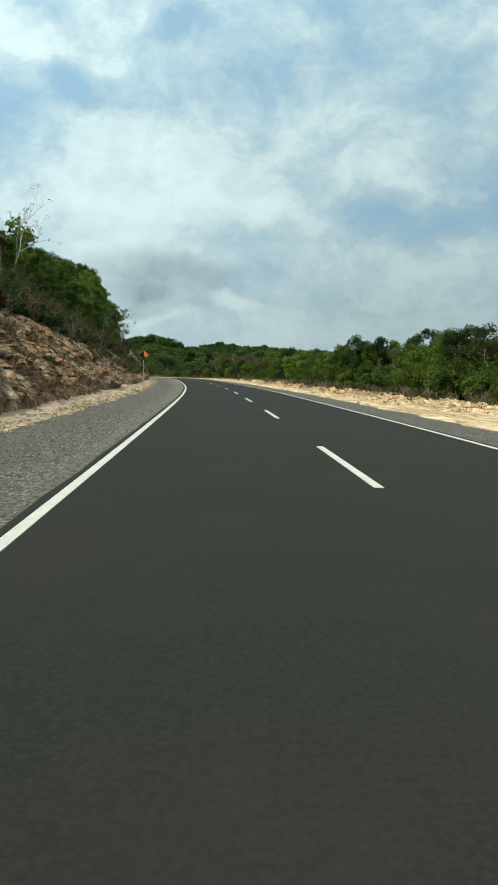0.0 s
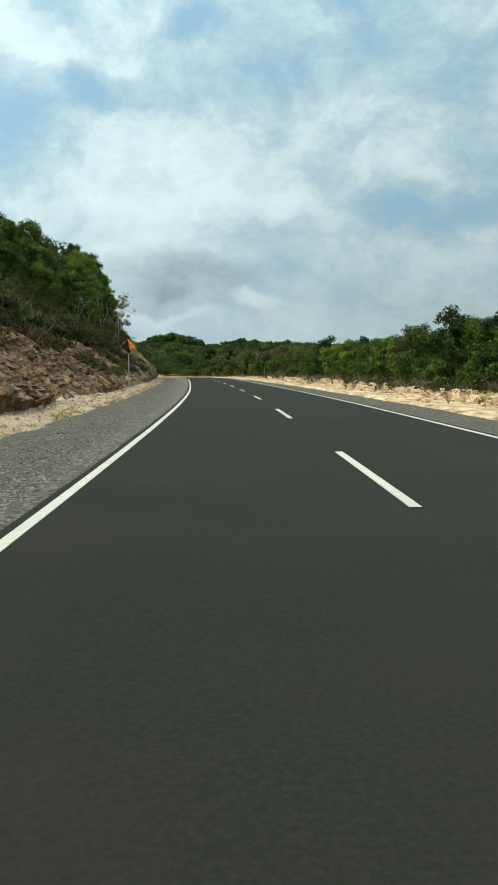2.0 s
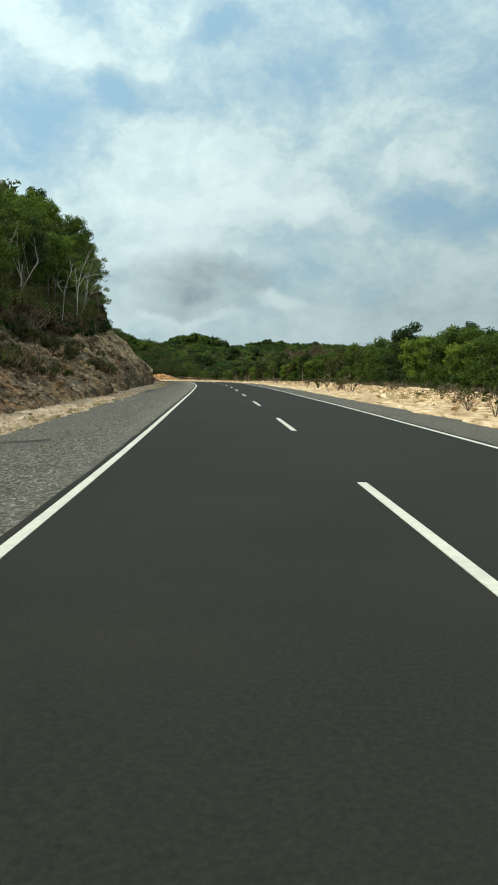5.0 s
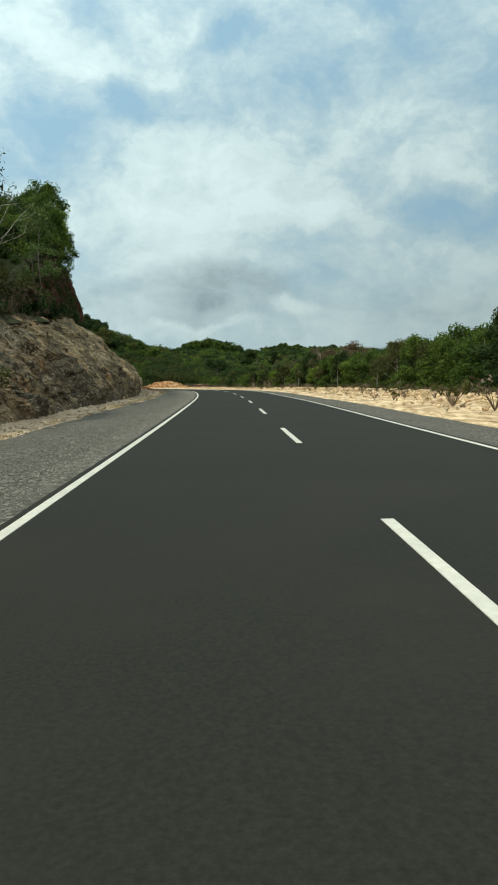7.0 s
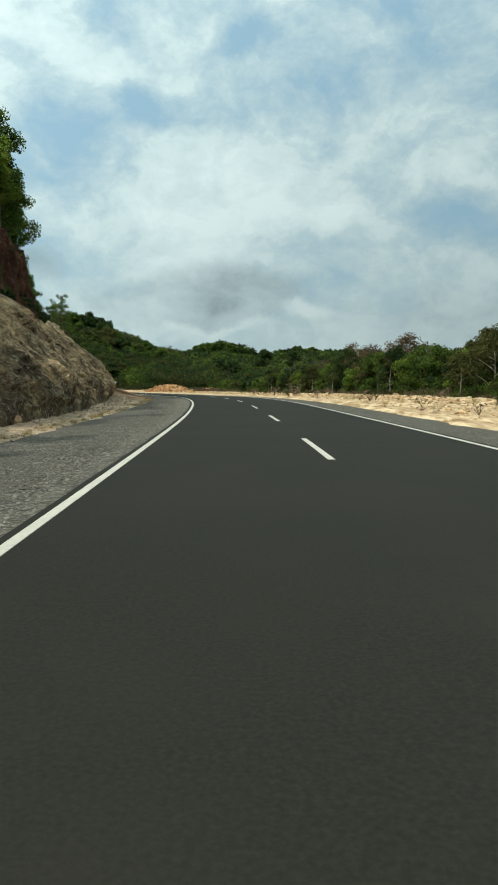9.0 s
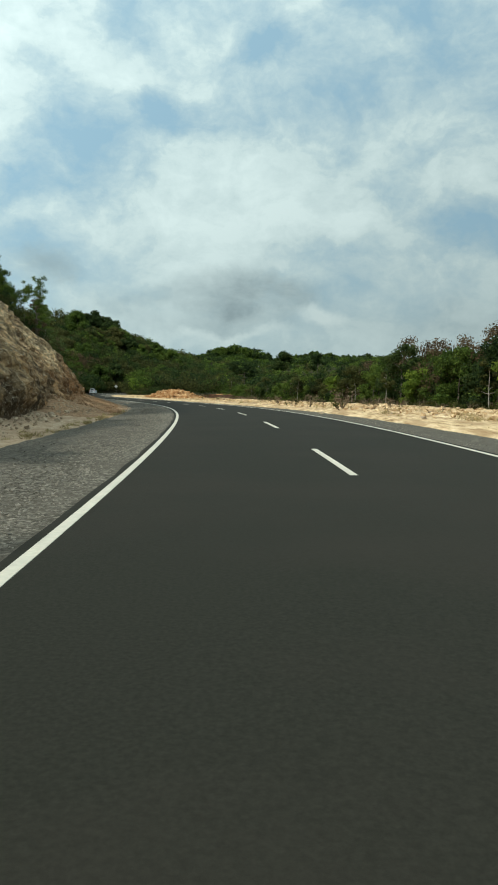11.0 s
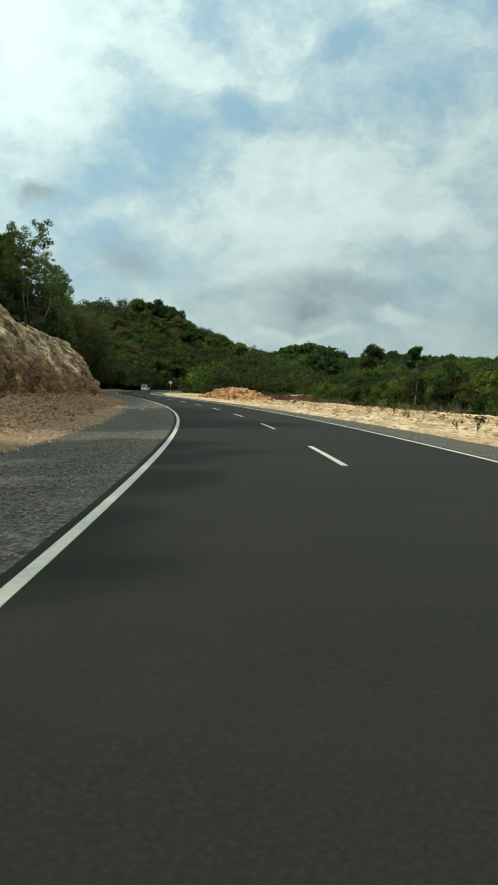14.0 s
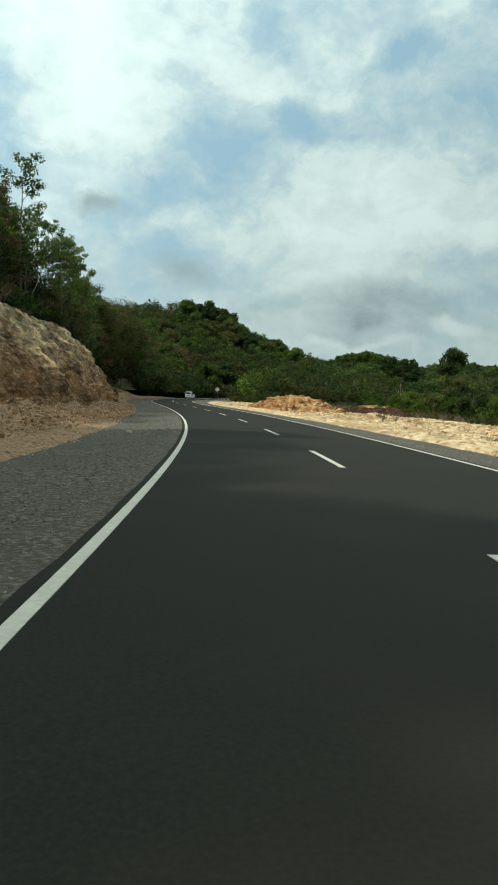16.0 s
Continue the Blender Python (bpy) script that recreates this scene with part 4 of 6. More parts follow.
# the wood behind
for mat, cnt, seed_lat, tone in ((LEAF, 330, 0, "green"), (LEAF_DARK, 200, 1, "dark green"), (LEAF_OLIVE, 150, 2, "olive-brown"), (LEAF_BROWN, 60, 2, "brown"), (LEAF_BRIGHT, 60, 3, "yellow-green")):
    s = rng.uniform(-20, 430, cnt)
    lat = wood_edge(s) + 8 + rng.random(cnt) ** 1.3 * 85
    thicket("woodland", "%s canopy of the deep wood" % tone, ground_points(s, lat, 0.3), rng.uniform(5.5, 9.0, cnt) * np.interp(lat, [20, 60, 140], [0.8, 0.95, 1.05]) * np.interp(s, [240, 300], [1.0, 0.68]), 0.70, 420, 0.44, mat,
            rng, 0.2, "woods")
# hills ahead and the far ridge, all under forest
for mat, cnt, tone in ((LEAF, 130, "green"), (LEAF_DARK, 380, "dark green"), (LEAF_OLIVE, 290, "olive"), (LEAF_BRIGHT, 15, "yellow-green")):
    y = 376 + 140 * rng.random(cnt) + 95 * (rng.random(cnt) < 0.2)
    x = -95 + rng.normal(0, 62, cnt)
    keep = (np.abs(nearest(x, y)[1]) > 9) | (y > 452)
    x, y = x[keep], y[keep]
    thicket("hill_woods", "%s forest on the hill beyond the bend" % tone, np.stack([x, y, land(x, y) - 0.8], -1), rng.uniform(6.5, 9.5, len(x)), 0.66, 430, 0.48, mat, rng, 0.05, "woods")
for mat, cnt, tone in ((LEAF, 120, "green"), (LEAF_DARK, 270, "dark green"), (LEAF_OLIVE, 180, "olive")):
    x, y = rng.uniform(-250, -30, cnt), rng.uniform(500, 640, cnt)
    thicket("hill_woods", "%s forest on the back of the hill" % tone, np.stack([x, y, land(x, y) - 0.8], -1), rng.uniform(5, 13, cnt), 0.55, 420, 0.60, mat, rng, 0.05, "woods")
for mat, cnt, tone in ((LEAF, 300, "green"), (LEAF_DARK, 200, "dark green"), (LEAF_OLIVE, 80, "olive-brown")):
    y = 385 + 215 * rng.random(cnt)
    x = rng.uniform(-70, 240, cnt)
    keep = nearest(x, y)[1] > 12
    x, y = x[keep], y[keep]
    thicket("hill_woods", "%s canopy of the wide wood ahead" % tone, np.stack([x, y, land(x, y) - 0.5], -1), rng.uniform(3.0, 5.5, len(x)), 1.1, 300, 0.70, mat, rng, 0.15, "woods")
for mat, cnt, tone in ((LEAF, 650, "green"), (LEAF_DARK, 850, "dark green")):
    y = 900 + 230 * rng.random(cnt)
    x = rng.uniform(-430, 420, cnt)
    thicket("far_woods", "%s forest covering the distant ridge" % tone, np.stack([x, y, land(x, y) - 1], -1), rng.uniform(6.5, 11, cnt), 1.0, 200, 1.4, mat, rng, 0.1, "woods")

for mat, cnt, tone in ((LEAF, 420, "green"), (LEAF_DARK, 420, "dark green"), (LEAF_OLIVE, 120, "olive")):
    y = 580 + 330 * rng.random(cnt)
    x = rng.uniform(-150, 420, cnt)
    thicket("far_woods", "%s forest on the plain before the ridge" % tone, np.stack([x, y, land(x, y) - 1], -1), rng.uniform(6, 9.5, cnt), 1.1, 240, 1.0, mat, rng, 0.1, "woods")

# ---------------------------------------------------------------- hillside above the cutting
def hill_point(s, lat, sink=0.15):
    p = at(s, lat)
    p[..., 2] += slope_height(np.asarray(s, float), np.asarray(lat, float))
    p[..., 2] = np.maximum(p[..., 2], np.where(np.asarray(s) > 325, land(p[..., 0], p[..., 1]), -99)) - sink
    return p


rng = np.random.default_rng(77)
protos = variants(4, rng, "hillside_tree", "tall green tree on the slope above the cutting", height=9.0, spread=2.7, crown_low=0.36, clumps=34, count=8200, leaf=0.165,
                  leaf_mat=LEAF, bark=BARK, radius=0.13, bare=2)
protos += variants(1, rng, "hillside_tree", "fresh yellow-green tree on the dry slope", height=8.4, spread=2.5, crown_low=0.38, clumps=30, count=7500, leaf=0.16,
                   leaf_mat=LEAF_BRIGHT, bark=BARK, radius=0.11, bare=2)
protos += variants(1, rng, "hillside_tree", "dark leafy tree on the dry slope", height=8.6, spread=2.4, crown_low=0.42, clumps=28, count=7200, leaf=0.165,
                   leaf_mat=LEAF_DARK, bark=BARK, radius=0.12, bare=3)
protos += variants(2, rng, "hillside_tree", "olive-leaved tree with grey trunk on the slope", height=8.2, spread=2.2, crown_low=0.5, clumps=22, count=4600, leaf=0.15,
                   leaf_mat=LEAF_OLIVE, bark=BARK, radius=0.08, bare=4)
spots = []
for row in range(2):
    s = 40.0 + row
    while s < 345:
        low = 198 < s < 262
        edge = float(cut_foot(s) - cut_run(s))
        lat = (-24.0 if low else edge - 3.4) - row * 4.2 + rng.uniform(-1.0, 1.0)
        if not (s < 60 and row < 1) and not (140 < s < 190 and row == 0) and not (170 < s < 190) and not (s > 257 and row == 0) and rng.random() < 0.93:
            tall = np.interp(s, [40, 62, 72, 85, 100, 112, 120, 135, 150, 165, 178, 198, 224, 250, 265, 300, 330, 345], [0.48, 0.50, 0.53, 0.64, 0.74, 0.84, 0.85, 0.95, 0.95, 0.78, 0.72, 0.76, 1.0, 1.0, 1.0, 0.95, 0.85, 0.8])
            spots.append((hill_point(s + rng.uniform(-1, 1), lat), float(tall) * rng.uniform(0.85, 1.12) * (0.85 if row == 0 and s < 150 else 1.0)))
        s += 3.9
spots += [(hill_point(s, lat), h) for s, lat, h in ((196.0, -19.6, 0.88), (192.5, -19.9, 0.92), (188, -20.0, 0.85), (183.5, -19.8, 0.85))]
plant_out(protos, spots, "trees above the cutting", rng, 0.95, 1.05)

# slender pale trees at the brink
slim = variants(2, rng, "slender_tree", "slender sparse tree with silvery leaves at the cutting's brink", height=9.5, spread=1.5, crown_low=0.3, clumps=20, count=2000, leaf=0.135,
                leaf_mat=LEAF_SILVER, bark=BARK, radius=0.07, tight=0.34, limbs=10)
spots = [(hill_point(s, lat), h) for s, lat, h in ((150, -14.0, 0.95), (151.5, -14.6, 0.8), (274, -15.6, 1.25), (279, -14.8, 1.05), (285, -13.6, 1.05), (291, -13.3, 1.1), (296, -14.2, 1.15), (301, -13.4, 1.1), (307, -13.2, 1.1),
                                                   (314, -13.2, 1.1), (268, -17.5, 1.05), (322, -13.0, 1.1), (330, -12.8, 1.1), (338, -12.8, 1.0))]
plant_out(slim, spots, "slender trees at the brink", rng, 0.97, 1.03)


def bare_tree(name, rng, height, radius):
    """Leafless pale tree: trunk and forking limbs in one mesh, a few last leaves."""
    root = new(name)
    pieces, tips = [], []

    def grow(p, d, length, r, depth):
        q = [p]
        for _i in range(4):
            d = d + rng.normal(0, 0.10, 3) + np.array([0, 0, 0.03])
            d /= np.linalg.norm(d)
            q.append(q[-1] + d * length / 4)
        pieces.append(tube(np.array(q), np.linspace(r, r * 0.5, 5), 5))
        if depth == 0:
            tips.append(q[-1])
            return
        for _i in range(3 if depth > 1 else 2):
            e = d + rng.normal(0, 0.55, 3)
            e /= np.linalg.norm(e)
            grow(q[int(rng.integers(2, 5))], e, length * rng.uniform(0.5, 0.75), r * 0.5, depth - 1)

    grow(np.array([0, 0, -0.3]), np.array([0.02, 0.03, 1.0]), height * 0.5, radius, 3)
    mesh_ob("trunk", *join(pieces), PALE_BARK, True, root)
    tips = np.array(tips)
    mesh_ob("crown", *leaf_cloud(rng, tips, np.full(len(tips), 0.30), 260, 0.075), LEAF_OLIVE, False, root)
    return tagged(root, "bare pale tree with forking limbs and few leaves", "tree")


dead = [bare_tree("bare_tree", rng, 8.0, 0.07) for _ in range(3)]
spots = [(hill_point(s, lat), h) for s, lat, h in ((66, -18.4, 1.14), (70, -19.2, 1.02), (107, -14.4, 0.75), (117, -14.0, 0.9), (126, -13.2, 0.8), (133, -13.4, 0.95), (137, -13.8, 0.85),
                                                   (98, -13.9, 0.7), (276, -15.2, 0.8), (286, -15.2, 0.7))]
plant_out(dead, spots, "bare trees on the slope", rng, 0.95, 1.05)


def scrub(name, label, pts, heights, per, rng, mat=TWIG, spread=0.5, category="shrubs"):
    """Dry upright twigs in tufts, joined."""
    V, n = [], 0
    for p, h in zip(pts, heights):
        base = p + np.stack([rng.normal(0, spread * h, per), rng.normal(0, spread * h, per), np.zeros(per)], -1) * 0.6
        d = np.stack([rng.normal(0, 0.5, per), rng.normal(0, 0.5, per), rng.uniform(0.5, 1.2, per)], -1)
        L = h * rng.uniform(0.4, 1.1, per)[:, None]
        base[:, 2] += rng.random(per) * h * 0.5
        w = rng.normal(size=(per, 3)) * 0.010 * (0.5 + h)
        V.append(np.stack([base - w, base + w, base + d * L], 1))
    V = np.concatenate(V)
    return tagged(mesh_ob(name, V.reshape(-1, 3), np.arange(len(V) * 3).reshape(-1, 3), mat), label, category, kind="stuff")


n = 240
s = rng.uniform(0, 345, n)
s = np.where((s > 148) & (s < 226), s - 78, s)
lat = cut_foot(s) - cut_run(s) - rng.gamma(1.4, 2.6, n) + 0.3
scrub("dry_scrub", "brown dry brushwood under the slope's trees", hill_point(s, lat, 0.2), rng.uniform(0.5, 1.3, n), 130, rng)
n = 300
s = np.concatenate([rng.uniform(0, 345, n), rng.uniform(268, 345, 160)])
lat = cut_foot(s) - cut_run(s) - rng.gamma(1.5, 2.4, len(s)) - 0.2
thicket("low_bushes", "low green bushes on the brink of the cutting", hill_point(s, lat, 0.1), rng.uniform(0.5, 1.6, len(s)), 0.8, 170, 0.17, LEAF, rng)
n = 640
s = rng.uniform(0, 345, n)
lat = cut_foot(s) - cut_run(s) - rng.gamma(1.3, 2.4, n) + 0.7
thicket("low_bushes", "dark tangled bushes under the slope's trees", hill_point(s, lat, 0.3), rng.uniform(0.5, 1.9, n), 0.8, 190, 0.17, LEAF_DARK, rng)
n = 230
s = np.concatenate([rng.uniform(0, 300, 60), rng.uniform(296, 372, 170)])
lat = cut_foot(s) - cut_run(s) - rng.gamma(1.3, np.where(s > 296, 4.0, 2.0), n) + 0.6
thicket("dry_bushes", "red-brown dry bushes on the slope", hill_point(s, lat, 0.2), np.where(s > 296, rng.uniform(2.0, 4.6, n), rng.uniform(0.8, 2.0, n)), 0.6, 300, 0.20, LEAF_BROWN, rng)
for mat, tone in ((LEAF, "green"), (LEAF_DARK, "dark green"), (LEAF_OLIVE, "olive")):
    share = 0.8 if mat is LEAF_OLIVE else 1.0
    n = int(170 * share)
    s = rng.uniform(-10, 328, n)
    lat = cut_foot(s) - cut_run(s) - 7.0 - rng.random(n) * 40
    low = (s > 203) & (s < 262) & (lat > -21)
    thicket("slope_woods", "%s canopy of the wooded hillside" % tone, hill_point(s, lat, 0.3), np.where(low, 2.0, rng.uniform(5.5, 8.5, n)), 0.42, 330, 0.42, mat, rng, 0.15, "woods")
    n = int((140 if mat is LEAF else 210) * share)
    s = 325 + 105 * rng.random(n) ** 1.2
    lat = cut_foot(s) - cut_run(s) - np.where((s > 334) & (s < 394), 12.0, 0.5) - rng.random(n) ** 1.3 * 36
    thicket("slope_woods", "%s trees on the hill round the bend" % tone, hill_point(s, lat, 0.4), rng.uniform(5, 9, n), 0.5, 800, 0.27, mat, rng, 0.1, "woods")
# tall dry brush where the cutting runs out
for mat, n, tone, lo, hi in ((LEAF_DARK, 60, "dark", 5.0, 9.5), (LEAF_OLIVE, 45, "olive", 5.0, 9.0), (LEAF_BROWN, 45, "dry red-brown", 3.5, 8.0)):
    s = rng.uniform(332, 408, n)
    lat = cut_foot(s) - 1.6 - rng.random(n) * 12
    thicket("roadside_thicket", "%s tall thicket beyond the end of the cutting" % tone, hill_point(s, lat, 0.5), rng.uniform(lo, hi, n), 0.42, 640, 0.22, mat, rng, 0.03)
# bushes hanging over the red bank
n = 46
s = rng.uniform(152, 198, n)
p = at(s, cut_foot(s) - cut_run(s) - 1.7 - 0.8 * rng.random(n), cut_top(s) + bank_height(s) * rng.uniform(0.85, 1.0, n) - 0.7)
thicket("low_bushes", "dark bushes hanging over the red bank", p, rng.uniform(0.7, 1.6, n), 0.7, 260, 0.15, LEAF_DARK, rng)
# shrubs rooted in the rock face
for mat, lo, hi, n, tone in ((LEAF_BROWN, 15, 140, 34, "dry brown"), (LEAF_OLIVE, 30, 132, 22, "olive")):
    s, v = rng.uniform(lo, hi, n), rng.uniform(0.25, 0.95, n)
    p = at(s, cut_foot(s) - cut_run(s) * v ** 1.5 + 0.1, cut_top(s) * v ** 0.9 - 0.25)
    thicket("rock_shrubs", "%s small shrubs rooted in the rock face" % tone, p, rng.uniform(0.35, 1.0, n), 0.8, 110, 0.12, mat, rng)
# close canopy on the hill that ends the view
for mat, n, tone in ((LEAF_DARK, 210, "dark green"), (LEAF, 50, "green"), (LEAF_OLIVE, 150, "olive")):
    x, y = rng.uniform(-155, -58, n), rng.uniform(404, 512, n)
    keep = (np.abs(nearest(x, y)[1]) > 9) | (y > 432)
    x, y = x[keep], y[keep]
    thicket("hill_woods", "%s close canopy on the hill beyond the bend" % tone, np.stack([x, y, land(x, y) - 1.0], -1), rng.uniform(4.5, 7.5, len(x)), 0.85, 560, 0.55, mat, rng, 0.0, "woods")
# taller single crowns and dry trees that break up the canopy of that hill
rng = np.random.default_rng(77)
for mat, n, tone, x0, x1, y0, y1, lo, hi in ((LEAF_DARK, 40, "dark green", -160, -62, 420, 510, 8.0, 13.0), (LEAF, 16, "green", -140, -62, 425, 512, 7.5, 12.0),
                                             (LEAF_BRIGHT, 14, "yellow-green", -130, -60, 405, 450, 5.0, 8.0), (LEAF_BROWN, 60, "dry red-brown", -126, -92, 397, 446, 6.0, 9.0),
                                             (LEAF_OLIVE, 60, "olive-brown", -125, -75, 398, 460, 6.0, 9.0)):
    x, y = rng.uniform(x0, x1, n), rng.uniform(y0, y1, n)
    keep = (np.abs(nearest(x, y)[1]) > 10) | (y > 440)
    x, y = x[keep], y[keep]
    thicket("hill_woods", "%s taller crowns standing out of the hill's canopy" % tone, np.stack([x, y, land(x, y) - 0.8], -1), rng.uniform(lo, hi, len(x)), 0.45, 620, 0.36, mat, rng, 0.1, "woods")
# trees that lean over the last of the rock
for mat, n, tone in ((LEAF_OLIVE, 20, "olive"), (LEAF_BROWN, 12, "dry brown"), (LEAF_SILVER, 10, "grey-green")):
    s = rng.uniform(302, 336, n)
    lat = cut_foot(s) - cut_run(s) + 0.6 - rng.random(n) * 3.5
    p = hill_point(s, lat, 0.3)
    top = np.interp(s, [302, 320, 336], [17.0, 16.5, 14.0]) + rng.uniform(-2.2, 0.4, n)
    thicket("slope_woods", "%s trees above the end of the rock" % tone, p, np.clip(top - (p[:, 2] - at(s, 0 * s)[:, 2]), 2.0, 9.0), 0.36, 620, 0.22, mat, rng, 0.25, "woods")
# tall dry trees beside the road past the rock
for mat, n, tone in ((LEAF_BROWN, 24, "dry red-brown"), (LEAF_OLIVE, 24, "olive"), (LEAF, 14, "green")):
    s = rng.uniform(336, 384, n)
    lat = cut_foot(s) - 1.2 - rng.random(n) * 5.0
    thicket("roadside_thicket", "%s tall thin trees beside the road past the rock" % tone, hill_point(s, lat, 0.5), np.interp(s, [336, 352, 384], [19.0, 18.0, 15.0]) * rng.uniform(0.5, 1.0, n), 0.19, 900, 0.22, mat, rng, 0.05)


# ---------------------------------------------------------------- red bank above the rock ledge
# along the ledge, then round the corner and back into the hill
way = np.concatenate([np.arange(149.0, 197.0, 0.4), 197 + np.linspace(0, 22, 54)])
turn = np.clip((way - 197) / 7.0, 0, 1) * np.pi / 2
sb = np.where(way < 197, way, 197 + 4.4 * np.sin(turn))
inset = np.where(way < 197, 0.0, 4.4 * (1 - np.cos(turn)) + np.maximum(way - 204, 0))
ub = np.linspace(0, 1, 30)
SS = np.broadcast_to(sb[:, None], (len(sb), 30))
tall = (np.interp(np.minimum(way, 197), [149, 160, 172, 197], [0.2, 5.2, 6.4, 6.8]))[:, None]
edge = (cut_foot(sb) - cut_run(sb) - inset)[:, None] + 0.3
rough = fbm(way[:, None] * 0.5, ub[None] * 3 + 0 * SS, 0 * SS + 21, 5)
gully = fbm(way[:, None] * 1.1, ub[None] * 0.8 + 0 * SS, 0 * SS + 27, 4)
lean = 1.3 * ub[None] ** 1.1 * (tall / 5.6)
back = np.sin(turn)[:, None] * lean
P = at(SS - back, edge - (lean - 0.7 * back) + (0.5 * rough + 0.35 * gully) * step01(0, 0.1, ub)[None], cut_top(np.minimum(sb, 198))[:, None] - 0.6 + tall * ub[None] * (1 + 0.06 * rough))
brim = P[:, -1:] + np.stack([(at(sb - 5 * np.sin(turn), edge[:, 0] - 6.0) - at(sb, edge[:, 0] - 1.3))], 1) * [1, 1, 0] + [0, 0, 0.5]
P = np.concatenate([P, brim], 1)
tagged(sheet("red_bank", P, REDSOIL, smooth=False), "steep dark red soil bank above the rock ledge", "soil bank", kind="structure")


# ---------------------------------------------------------------- small helpers for solid things
def box(bm, cx, cy, cz, sx, sy, sz, bevel=0.0):
    r = bmesh.ops.create_cube(bm, size=1.0)
    bmesh.ops.scale(bm, vec=(sx, sy, sz), verts=r["verts"])
    bmesh.ops.translate(bm, vec=(cx, cy, cz), verts=r["verts"])
    if bevel:
        es = list({e for v in r["verts"] for e in v.link_edges})
        bmesh.ops.bevel(bm, geom=es, offset=bevel, segments=2, affect="EDGES", profile=0.6)


def rod(bm, p, q, r, sides=10):
    p, q = Vector(p), Vector(q)
    m = Matrix.Translation((p + q) / 2) @ (q - p).to_track_quat("Z", "Y").to_matrix().to_4x4()
    bmesh.ops.create_cone(bm, cap_ends=True, segments=sides, radius1=r, radius2=r, depth=(q - p).length, matrix=m)


def plate(bm, pts, y0, y1):
    """A flat plate from x, z outline points between two depths."""
    a = [bm.verts.new((x, y0, z)) for x, z in pts]
    b = [bm.verts.new((x, y1, z)) for x, z in pts]
    bm.faces.new(a)
    bm.faces.new(b[::-1])
    for i in range(len(pts)):
        j = (i + 1) % len(pts)
        bm.faces.new((a[i], b[i], b[j], a[j]))


def facing(s, lat, dz=0.0, turn=0.0):
    x, y, z = at(s, lat, dz)
    return pose(float(x), float(y), float(z), 0, 0, math.degrees(float(line(s)[3])) + turn)


# ---------------------------------------------------------------- rockfall warning sign
def warning_sign():
    root = new("warning_sign")
    bm = bmesh.new()
    box(bm, 0, 0, 0.07, 0.52, 0.40, 0.26, 0.02)
    part("footing", bm, CONCRETE, root, "grey concrete footing block")
    bm = bmesh.new()
    rod(bm, (0, 0, 0.1), (0, 0, 3.70), 0.032, 12)
    part("pole", bm, STEEL, root, "thin grey steel pole")
    bm = bmesh.new()
    for z in (2.99, 3.49):
        box(bm, 0, -0.035, z, 0.16, 0.03, 0.05, 0.005)
    part("bracket", bm, STEEL, root)
    h = 0.57
    bm = bmesh.new()
    plate(bm, [(0, -h), (h, 0), (0, h), (-h, 0)], -0.062, -0.050)
    bmesh.ops.translate(bm, vec=(0, 0, 3.24), verts=bm.verts)
    panel = part("panel", bm, SIGN_YELLOW, root, "orange-yellow diamond panel")
    bm = bmesh.new()
    rim = [(0, -h), (h, 0), (0, h), (-h, 0)]
    for i in range(4):
        (ax, az), (bx, bz) = rim[i], rim[(i + 1) % 4]
        k0, k1 = 0.90, 0.95
        plate(bm, [(ax * k0, az * k0), (bx * k0, bz * k0), (bx * k1, bz * k1), (ax * k1, az * k1)], -0.065, -0.062)
    bmesh.ops.translate(bm, vec=(0, 0, 3.24), verts=bm.verts)
    part("border", bm, SIGN_BLACK, panel, "thin black border")
    bm = bmesh.new()
    face = [(0.0, 0.48), (-0.01, 0.34), (0.05, 0.24), (0.01, 0.14), (0.08, 0.05), (0.03, -0.04), (0.11, -0.12), (0.08, -0.19), (0.24, -0.24), (0.0, -0.48), (-0.48, 0.0)]
    plate(bm, [(1.06 * x, 1.06 * z) for x, z in face], -0.066, -0.0625)
    bmesh.ops.translate(bm, vec=(0, 0, 3.24), verts=bm.verts)
    part("cliff_symbol", bm, SIGN_BLACK, panel, "black silhouette of a crumbling cliff")
    for x, z, r in ((0.12, 0.12, 0.055), (0.20, -0.04, 0.045), (0.10, -0.02, 0.03), (0.26, -0.16, 0.05)):
        bm = bmesh.new()
        plate(bm, [(x + r * k * math.cos(a), z + r * k * math.sin(a)) for a, k in zip((0.2, 1.3, 2.3, 3.5, 4.4, 5.4), (1, 0.8, 1.1, 0.9, 1.0, 0.8))], -0.066, -0.0625)
        bmesh.ops.translate(bm, vec=(0, 0, 3.24), verts=bm.verts)
        part("stone_symbol", bm, SIGN_BLACK, panel)
    return tagged(root, "orange diamond rockfall warning sign on a steel pole", "road sign")


warning_sign().matrix_basis = facing(83.4, -7.98, -0.14, -2)


def small_sign():
    root = new("road_sign")
    bm = bmesh.new()
    rod(bm, (0, 0, -0.3), (0, 0, 3.1), 0.03, 10)
    part("pole", bm, STEEL, root)
    bm = bmesh.new()
    h = 0.5
    plate(bm, [(0, -h), (h, 0), (0, h), (-h, 0)], -0.06, -0.045)
    bmesh.ops.translate(bm, vec=(0, 0, 2.75), verts=bm.verts)
    panel = part("panel", bm, STEEL, root, "grey metal back of a diamond panel")
    bm = bmesh.new()
    for z in (2.55, 2.95):
        box(bm, 0, -0.075, z, 0.5, 0.02, 0.04, 0.004)
    part("brace", bm, STEEL, panel)
    return tagged(root, "grey back of a diamond sign on a thin pole", "road sign")


